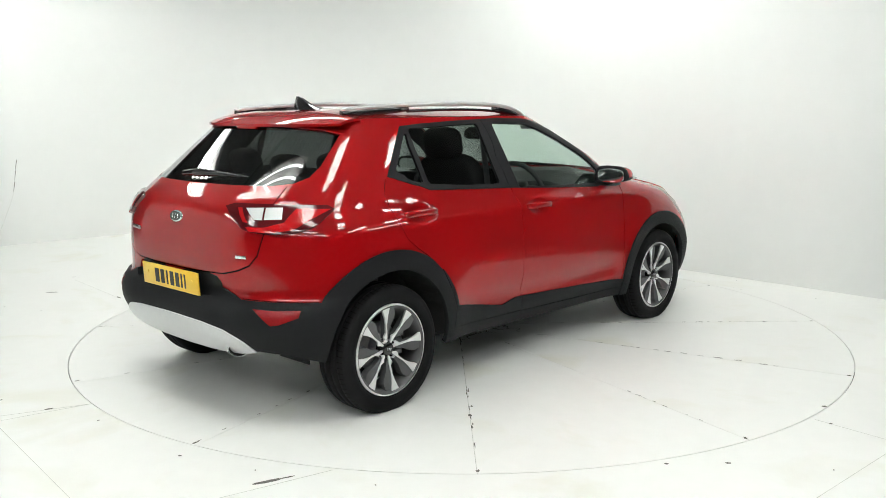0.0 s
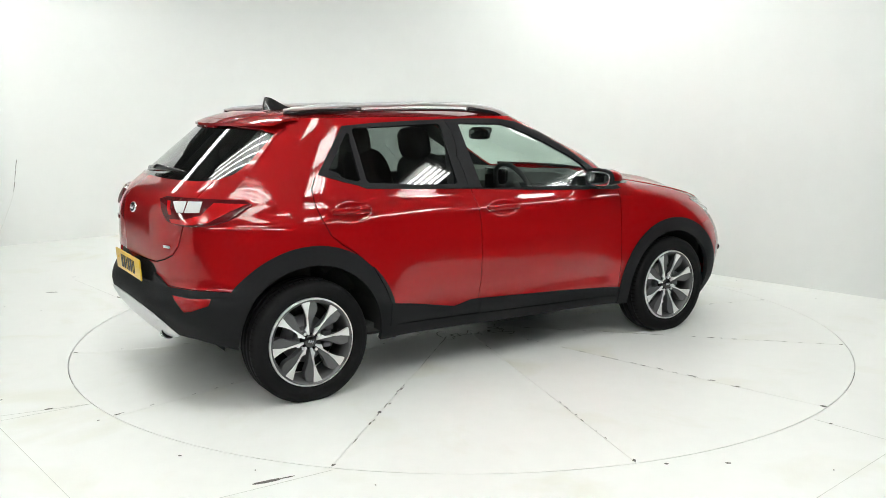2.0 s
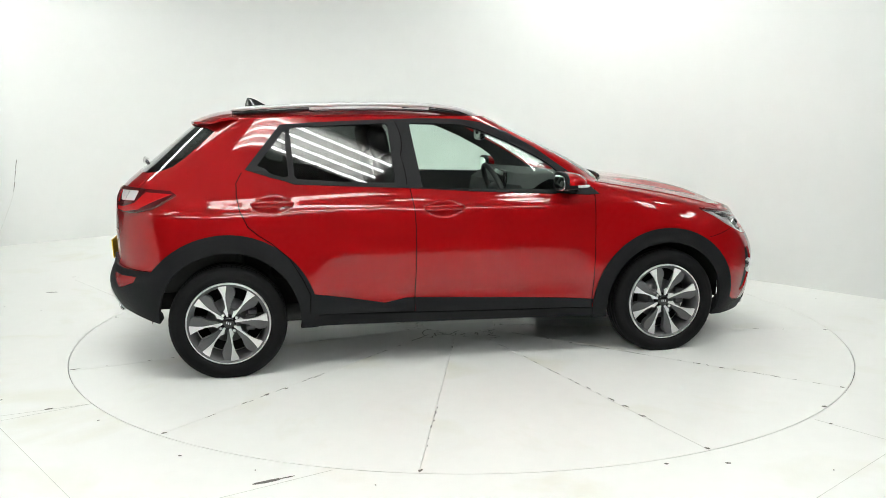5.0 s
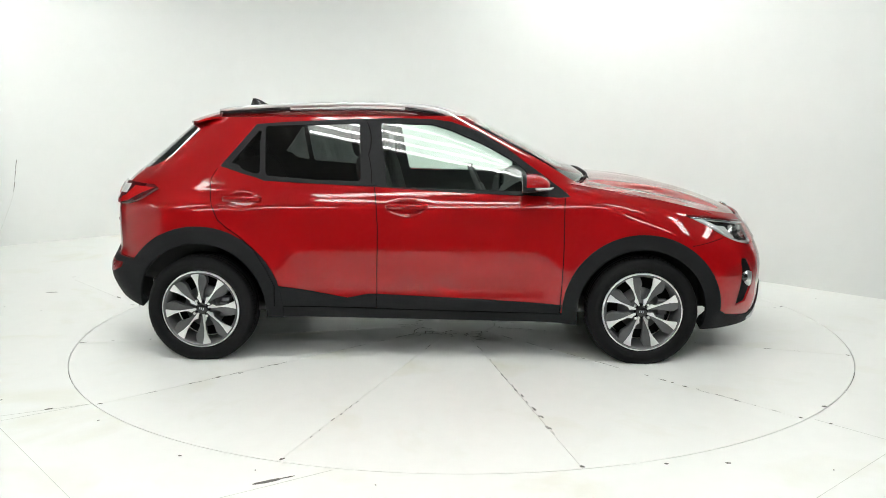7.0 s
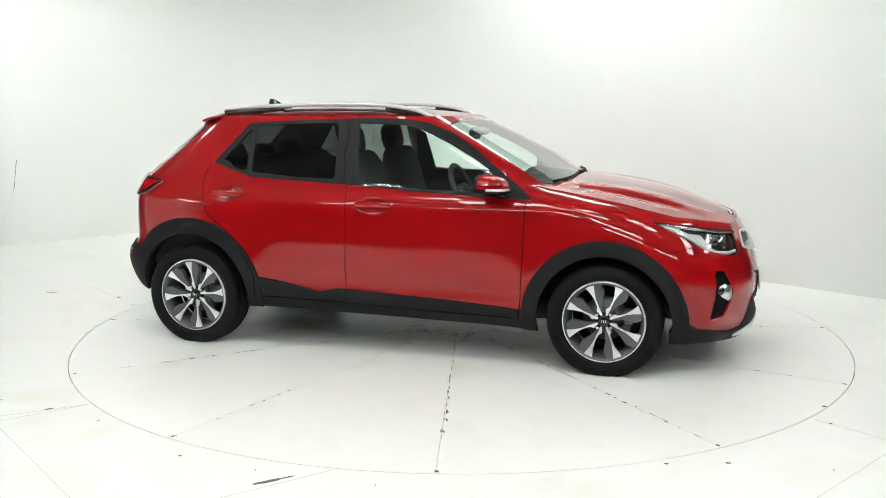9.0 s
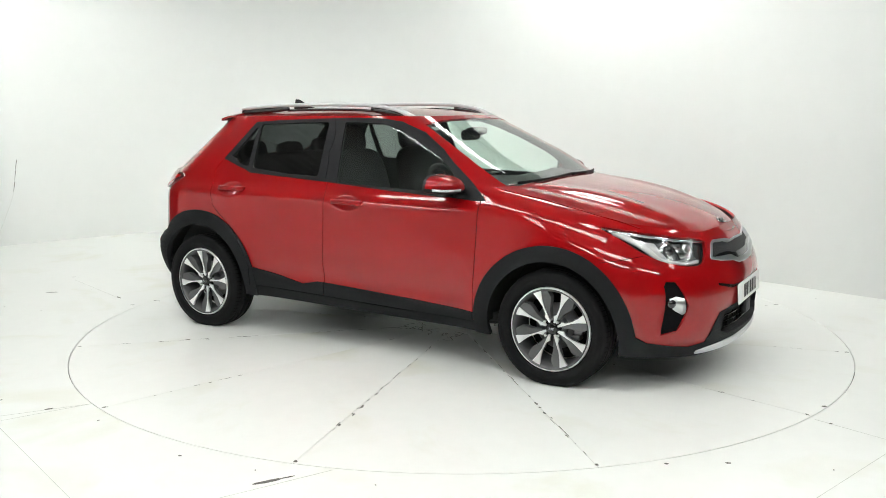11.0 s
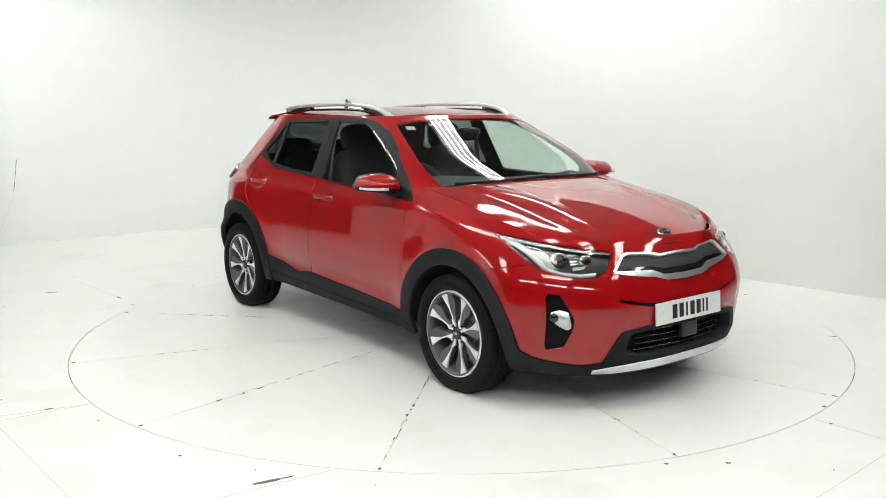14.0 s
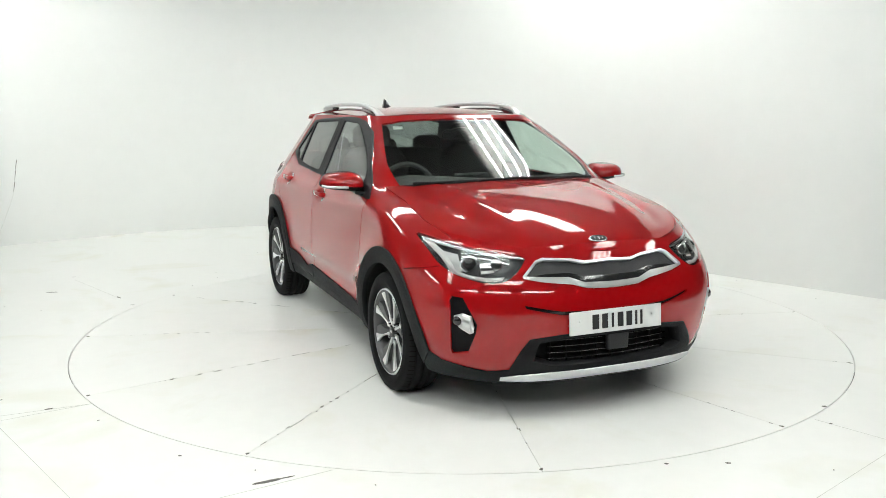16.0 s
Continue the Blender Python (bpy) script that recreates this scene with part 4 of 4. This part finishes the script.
def badge(car, at, normal, w, h, mark=True):
    q = Vector(normal).to_track_quat("Z", "Y").to_matrix().to_4x4()
    m = Matrix.Translation(at) @ q
    def dome(a, b, t):
        vs, fs, n = [], [], 28
        for k, z in ((1, 0), (.97, t * .7), (.8, t)):
            vs += [(a * k * math.cos(2 * math.pi * i / n), b * k * math.sin(2 * math.pi * i / n), z) for i in range(n)]
        fs = [(j * n + i, j * n + (i + 1) % n, (j + 1) * n + (i + 1) % n, (j + 1) * n + i) for j in range(2) for i in range(n)]
        fs.append(tuple(range(2 * n, 3 * n)))
        return moved((vs, fs), m)
    ob = part("badge", dome(w, h, .006), M_CHROME, car, "oval chrome badge")
    part("badge_field", moved(([(x, y, z) for x, y, z in [(w * .82 * math.cos(2 * math.pi * i / 28), h * .78 * math.sin(2 * math.pi * i / 28), .0075) for i in range(28)]], [tuple(range(28))]), m), M_GLOSSBLACK, ob)
    if mark:
        bm = bmesh.new()
        for k in (-1, 0, 1):
            box(bm, k * w * .42, 0, .008, w * .13, h * .75, .003, m=m)
        part("badge_mark", bm, M_CHROME, ob)


def number_plate(car, x, z, facing, material, label):
    """A plate of standard size with plain bars for its characters."""
    m = Matrix.Translation((x, 0, z)) @ (pose(0, 0, 0, 90, 0, 90) if facing > 0 else pose(0, 0, 0, 90, 0, -90))
    m = m @ pose(0, 0, 0, -4 if facing > 0 else 3)
    bm = bmesh.new()
    box(bm, 0, 0, 0, .52, .111, .008, .003, m)
    pl = part("number_plate", bm, material, car, label)
    xs = (-.118, -.066, -.022, .022, .072, .112, .142)
    ws = (.036, .032, .012, .032, .032, .012, .012)
    for cx, w in zip(xs, ws):
        bm = bmesh.new()
        box(bm, cx + .0, 0, .005, w, .070, .002, 0, m)
        part("bar", bm, M_INK, pl, smooth=False)
    for s in (-1, 1):
        bm = bmesh.new()
        bmesh.ops.create_cone(bm, cap_ends=True, segments=12, radius1=.006, radius2=.005, depth=.004, matrix=m @ Matrix.Translation((s * .205, .01, .005)))
        part("screw", bm, material, pl)


def mirror_shell():
    """Upper shell, lower shell and back of the right door mirror, as meshes."""
    K, A = 16, 14
    def ring(t, j):
        y = -.785 - .240 * t
        end = max(0, 1 - (abs(2 * t - 1)) ** 3.4) ** .5
        zc = 1.030 + .010 * t
        up = (.078 - .016 * t) * (.35 + .65 * end) if t < .5 else (.078 - .016 * t) * (.12 + .88 * end)
        down = (.046 - .016 * t) * (.4 + .6 * end)
        deep = (.158 - .035 * t * t) * (.55 + .45 * end) if t < .5 else (.158 - .035 * t * t) * (.10 + .90 * end)
        b = -math.pi / 2 + math.pi * j / A
        h = up if b > 0 else down
        return Vector((.600 + deep * max(math.cos(b), 0) ** .8, y, zc + h * math.copysign(abs(math.sin(b)) ** .9, b)))
    def sheet(j0, j1):
        n = j1 - j0 + 1
        vs = [ring(i / K, j) for i in range(K + 1) for j in range(j0, j1 + 1)]
        fs = [(i * n + j, i * n + j + 1, (i + 1) * n + j + 1, (i + 1) * n + j) for i in range(K) for j in range(n - 1)]
        fs += [tuple(range(n))[::-1], tuple(range(K * n, K * n + n))]
        return vs, fs
    edge = [ring(i / K, A) for i in range(K + 1)] + [ring(i / K, 0) for i in range(K, -1, -1)]
    n = len(edge)
    mid = sum(edge, Vector()) / n
    vs = [v + Vector((.012, 0, 0)) for v in edge] + [v + Vector((-.006, 0, 0)) for v in edge] + [mid + (v - mid) * .88 + Vector((-.009, 0, 0)) for v in edge]
    fs = [(k * n + i, k * n + (i + 1) % n, (k + 1) * n + (i + 1) % n, (k + 1) * n + i) for k in (0, 1) for i in range(n)] + [tuple(range(2 * n, 3 * n))]
    return sheet(A // 2 - 1, A), sheet(0, A // 2 - 1), (vs, fs)


def car_fittings(car, made):
    for s in (-1, 1):
        put = (lambda vf: vf) if s < 0 else flip
        # door handles
        for k, (x, z) in enumerate(((-1.03, .952), (-.07, .912))):
            y = -abs(skin(at_x(x, z), z)[1])
            line = [(x - .115, y + .006, z - .002), (x - .10, y - .012, z), (x - .06, y - .021, z + .001), (x, y - .023, z + .001), (x + .06, y - .021, z), (x + .10, y - .012, z - .001), (x + .115, y + .006, z - .002)]
            secs = [oval(.006, .012, 12, .8), oval(.008, .016, 12, .8), oval(.007, .015, 12, .8), oval(.007, .0145, 12, .8), oval(.007, .015, 12, .8), oval(.008, .016, 12, .8), oval(.006, .012, 12, .8)]
            h = part("door_handle", put(sweep(line, secs)), M_RED, made[("rear_door", "front_door")[k], s], "red door handle")
            h.data.validate()
        # mirror
        # a housing that tapers outwards, flat at its back where the glass sits
        shell, under_shell, ring_back = mirror_shell()
        mir = part("door_mirror", put(shell), M_RED, made[("front_door", s)], "red door mirror with black underside")
        part("mirror_base", put(merged(under_shell, sweep([(.690, -.83, .992), (.715, -.79, .985), (.75, -.75, .99)], oval(.034, .016, 10)))), M_BLACK, mir)
        part("indicator_strip", put(sweep([(.66, -1.026, 1.030), (.715, -1.012, 1.028), (.748, -.97, 1.026), (.764, -.90, 1.024)], oval(.004, .007, 8))), M_LAMPWHITE, mir, "clear indicator strip")
        part("mirror_bezel", put(ring_back), M_BLACK, mir)
        part("mirror_glass", put(blob(.590, -.905, 1.044, .003, .098, .044, .7, 20, 10)), M_MIRROR, mir)
        # headlight insides
        def disc(p, z, off, r, depth, name, material, parent, e=1.0, label=""):
            c, n = Vector(on_skin(p, z, off)), Vector(skin_normal(p, z))
            n = Vector((max(n.x, .75), n.y * .5, n.z * .3)).normalized()
            m = Matrix.Translation(c) @ n.to_track_quat("-Y", "Z").to_matrix().to_4x4()
            return part(name, put(moved(lathe([(0, -depth * .9), (r * .55, -depth * .8), (r * .8, -depth * .4), (r, 0), (r * 1.0, .02)], 28), m)), material, parent, label)
        hl = made[("headlight", s)]
        disc(.505, .752, -.022, .046, .004, "projector_ring", M_CHROME, hl)
        disc(.505, .752, -.014, .032, .022, "projector", M_GLOSSBLACK, hl, label="round dark projector lens")
        disc(.385, .752, -.02, .030, .004, "reflector_cup", M_CHROME, hl)
        def inlay(name, outline, off, material, parent, label=""):
            """A small facetted strip on the skin."""
            n = len(outline) // 2
            a, b = outline[:n], outline[n:][::-1]
            K = 18
            vs, fs = [], []
            for i in range(K + 1):
                t = i / K * (n - 1)
                j = min(int(t), n - 2)
                f = t - j
                for q in (a, b):
                    p, z = q[j][0] + (q[j + 1][0] - q[j][0]) * f, q[j][1] + (q[j + 1][1] - q[j][1]) * f
                    vs.append(on_skin(p, z, off))
                    vs.append(on_skin(p, z, off - .012))
            for i in range(K):
                o = i * 4
                fs += [(o, o + 2, o + 6, o + 4), (o + 1, o, o + 4, o + 5), (o + 2, o + 3, o + 7, o + 6)]
            return part(name, put((vs, fs)), material, parent, label)
        inlay("light_strip", [(.715, .862), (.60, .838), (.42, .802), (.268, .780), (.275, .770), (.42, .789), (.60, .822), (.70, .842)], -.006, M_CHROME, hl, "silver upper strip")
        inlay("light_strip", [(.70, .835), (.645, .775), (.61, .715), (.58, .705), (.585, .73), (.61, .79), (.66, .84), (.70, .85)], -.010, M_LAMPWHITE, hl, "white light strip")
        inlay("light_strip", [(.62, .712), (.52, .686), (.44, .677), (.372, .68), (.36, .696), (.44, .692), (.52, .701), (.60, .728)], -.012, M_LAMPWHITE, hl, "white light strip")
        inlay("reflector_block", [(.62, .80), (.58, .795), (.55, .79), (.55, .72), (.58, .722), (.60, .735)], -.016, M_LAMPWHITE, hl)
        inlay("reflector_block", [(.46, .785), (.43, .782), (.41, .78), (.40, .72), (.43, .715), (.46, .712)], -.02, M_CHROME, hl)
        # fog lamp
        fb = made[("fog_lamp_bezel", s)]
        fl = inlay("fog_lamp", [(.618, .512), (.575, .525), (.53, .513), (.515, .455), (.517, .435), (.535, .427), (.575, .446), (.615, .475)], .002, M_SATIN, fb, "silver-ringed fog lamp")
        disc(.598, .488, .000, .024, .012, "fog_lens", M_GLOSSBLACK, fl)
    # wipers
    for y0, y1, yy in ((-.58, .10, 0), (.05, .60, 1)):
        pts = []
        for i in range(13):
            t = i / 12
            y = y0 + (y1 - y0) * t
            z = 1.046 + .014 * t if yy == 0 else 1.047 + .010 * (1 - t)
            x = NOSE(z) - .16 * abs(y / .72) ** 3
            pts.append((x + .004, y, z + .004))
        w = part("wiper", sweep(pts, oval(.006, .008, 8)), M_BLACK, car, "black windscreen wiper")
        k = pts[2] if yy == 0 else pts[3]
        part("wiper_arm", sweep([(k[0] + .040, k[1] - .03, k[2] - .026), (k[0] + .022, k[1] + .03, k[2] - .012), (pts[7][0] + .002, pts[7][1], pts[7][2] + .001)], oval(.006, .005, 8)), M_BLACK, w)
    # rear wiper
    rw = part("rear_wiper", sweep([(-1.79, .12, 1.150), (-1.785, -.02, 1.160), (-1.76, -.14, 1.158), (-1.72, -.34, 1.148)], [oval(.014, .016, 10), oval(.014, .022, 10), oval(.010, .014, 10), oval(.005, .006, 10)]), M_GLOSSBLACK, car, "black rear wiper")
    # plates and badges
    number_plate(car, 2.122, .470, 1, M_WHITEPLATE, "white front number plate with dark bars")
    number_plate(car, -1.966, .650, -1, M_YELLOWPLATE, "yellow rear number plate with dark bars")
    badge(car, (1.950, 0, HOOD_MID(1.950) + .006), (.50, 0, .87), .052, .027)
    n = skin_normal(LEN - .001, .955)
    badge(car, tuple(on_skin(LEN - .002, .955, .002)), tuple(n), .056, .029)
    tg = made["tailgate"]
    for y, z, w, h in ((-.43, .800, .060, .014), (.36, .865, .12, .02)):
        bm = bmesh.new()
        p = 4.24 if y < 0 else 4.32
        q = Vector(on_skin(p, z, .002))
        nn = Vector(skin_normal(p, z))
        if y > 0:
            q.y, nn.y = -q.y, -nn.y
        m = Matrix.Translation(q) @ nn.to_track_quat("Z", "Y").to_matrix().to_4x4()
        box(bm, 0, 0, 0, w, h, .004, .001, m)
        part("lettering_bar", bm, M_CHROME, tg, "small chrome lettering, unreadable")
    # lower grille bars and the sensor box
    lg = made["lower_bumper"]
    for z in (.295, .325, .355, .385):
        pts = []
        for i in range(25):
            y = -.34 + .68 * i / 24
            pts.append((NOSE(z) - .030 - .10 * abs(y / .42) ** 2.4 * .6, y, z))
        part("grille_bar", sweep(pts, oval(.006, .0045, 6)), M_GLOSSBLACK, lg)
    for k in range(9):
        y = -.32 + .08 * k
        bm = bmesh.new()
        box(bm, NOSE(.34) - .036 - .06 * abs(y / .42) ** 2.4, y, .34, .006, .007, .115)
        part("grille_upright", bm, M_MESH, lg, smooth=False)
    bm = bmesh.new()
    box(bm, 2.105, .02, .362, .03, .12, .085, .012)
    part("sensor_cover", bm, M_GRILLEGREY, car, "smooth grey sensor cover")
    # exhaust
    ex = part("exhaust_tip", moved(lathe([(.040, .14), (.052, .10), (.052, -.03), (.049, -.034), (.045, -.03), (.043, .08), (.0, .08)], 28), pose(-1.872, -.445, .352, 0, -6, -66) @ Matrix.Diagonal((1.1, 1, .62, 1))), M_CHROME, car, "chrome exhaust tip")
    ex.data.validate()
    # the bore takes the matte black of the underbody
    part("exhaust_bore", moved(lathe([(.0425, -.026), (.0415, .07), (0, .07)], 28), pose(-1.872, -.445, .352, 0, -6, -66) @ Matrix.Diagonal((1.1, 1, .62, 1))), M_UNDER, ex, "dark inside of the pipe")


def cabin(car):
    bm = bmesh.new()
    box(bm, 0, 0, .265, 1.75, 1.36, .06, .02)
    box(bm, 1.35, 0, .42, 1.0, .95, .34, .02)
    box(bm, -1.40, 0, .44, .6, .95, .24, .02)
    part("underbody", bm, M_UNDER, car)
    bm = bmesh.new()
    box(bm, -.3, 0, .30, 2.6, 1.5, .05)
    box(bm, -1.45, 0, .70, .5, 1.4, .5, .05)
    part("cabin_floor", bm, M_INNER, car)
    # dashboard
    line = [(.0, -.70), (.0, -.5), (.0, 0), (.0, .5), (.0, .70)]
    prof = [(1.02, 1.030), (.82, 1.048), (.60, 1.030), (.50, .965), (.48, .86), (.52, .70), (.60, .60), (1.05, .60)]
    vs, fs = [], []
    for j, (_, y) in enumerate(line):
        vs += [(x - (.05 if x < .7 else .24) * (abs(y) / .72) ** 2, y, z + (.03 if abs(y + .37) < .2 and i in (1, 2, 3) else 0)) for i, (x, z) in enumerate(prof)]
    k = len(prof)
    fs = [(j * k + i, j * k + (i + 1) % k, (j + 1) * k + (i + 1) % k, (j + 1) * k + i) for j in range(4) for i in range(k)]
    dash = part("dashboard", (vs, fs), M_INNER, car, "dark grey dashboard", smooth=False)
    bm = bmesh.new()
    box(bm, .49, 0, .99, .03, .24, .14, .012)
    part("screen", bm, M_GLOSSBLACK, dash)
    # steering wheel on the right
    m = pose(.36, -.37, .955, 0, -24, 0) @ pose(0, 0, 0, 0, 0, 90)
    vs, fs = [], []
    for i in range(40):
        a = 2 * math.pi * i / 40
        for j in range(10):
            b = 2 * math.pi * j / 10
            r = .175 + .016 * math.cos(b)
            vs.append(m @ Vector((r * math.cos(a), .016 * math.sin(b), r * math.sin(a))))
    fs = [(i * 10 + j, ((i + 1) % 40) * 10 + j, ((i + 1) % 40) * 10 + (j + 1) % 10, i * 10 + (j + 1) % 10) for i in range(40) for j in range(10)]
    sw = part("steering_wheel", (vs, fs), M_INNER, car, "black steering wheel")
    part("wheel_boss", moved(merged(blob(0, 0, 0, .06, .03, .055), blob(.1, 0, 0, .07, .012, .018), blob(-.1, 0, 0, .07, .012, .018), blob(0, 0, -.1, .02, .012, .07)), m), M_INNER, sw)
    # seats
    for y in (-.37, .37):
        st = part("front_seat", merged(blob(.08, y, .56, .27, .25, .11, .5), moved(blob(0, 0, 0, .085, .245, .33, .5), pose(-.27, y, .88, 0, -14))), M_CLOTH, car, "black cloth front seat")
        part("headrest", moved(blob(0, 0, 0, .055, .135, .095, .6), pose(-.385, y, 1.265, 0, -10)), M_CLOTH, st)
        part("headrest_posts", merged(*[sweep([(-.365, y + d, 1.13), (-.38, y + d, 1.25)], oval(.006, .006, 8)) for d in (-.06, .06)]), M_CHROME, st)
    rs = part("rear_seat", merged(blob(-.82, 0, .56, .26, .62, .10, .4), moved(blob(0, 0, 0, .08, .62, .31, .4), pose(-1.10, 0, .85, 0, -20))), M_CLOTH, car, "black cloth rear bench")
    for y in (-.40, 0, .40):
        part("headrest", moved(blob(0, 0, 0, .05, .125, .075, .6), pose(-1.225, y, 1.17 if y else 1.15, 0, -14)), M_CLOTH, rs)
    # belts on the middle pillars, and the mirror on the screen
    for s in (-1, 1):
        part("seat_belt", sweep([(-.30, s * .60, 1.30), (-.31, s * .665, .95), (-.31, s * .69, .60)], oval(.022, .003, 8)), M_CALIPER, car, "grey seat belt")
    part("rear_view_mirror", merged(blob(.335, -.02, 1.295, .018, .115, .036, .5), sweep([(.335, -.02, 1.30), (.35, 0, 1.33)], oval(.014, .014, 8))), M_GLOSSBLACK, car, "black rear-view mirror")
    part("sensor_housing", blob(.365, 0, 1.318, .06, .07, .026, .6), M_GLOSSBLACK, car)
    bm = bmesh.new()
    box(bm, .46, -.40, 1.318, .03, .065, .002, 0, Matrix())
    bmesh.ops.transform(bm, matrix=Matrix.Translation((.318, -.43, 1.345)) @ pose(0, 0, 0, 0, 42) @ Matrix.Translation((-.46, .40, -1.318)), verts=bm.verts)
    part("screen_sticker", bm, M_WHITEPLATE, car, "small white sticker inside the windscreen")


def car_build():
    car = tagged(new("car"), "glossy red small crossover car with black cladding on the turntable", "car")
    made = build_skin(car)
    car_top(car, made)
    wheels(car)
    car_fittings(car, made)
    cabin(car)
    return car


studio()
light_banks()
TABLE = turntable()
CAR = car_build()


def motions():
    """The table turns evenly, and the car with it."""
    rows_table, rows_car = [], []
    for k in range(33):
        t = k * .5
        a = TURN0 + TURN * t
        c, s = math.cos(radians(a)), math.sin(radians(a))
        rows_table.append((t, pose(0, 0, 0, 0, 0, a)))
        rows_car.append((t, pose(c * OFFSET[0] - s * OFFSET[1], s * OFFSET[0] + c * OFFSET[1], .002, 0, 0, a)))
    walk(TABLE, rows_table)
    walk(CAR, rows_car)


motions()
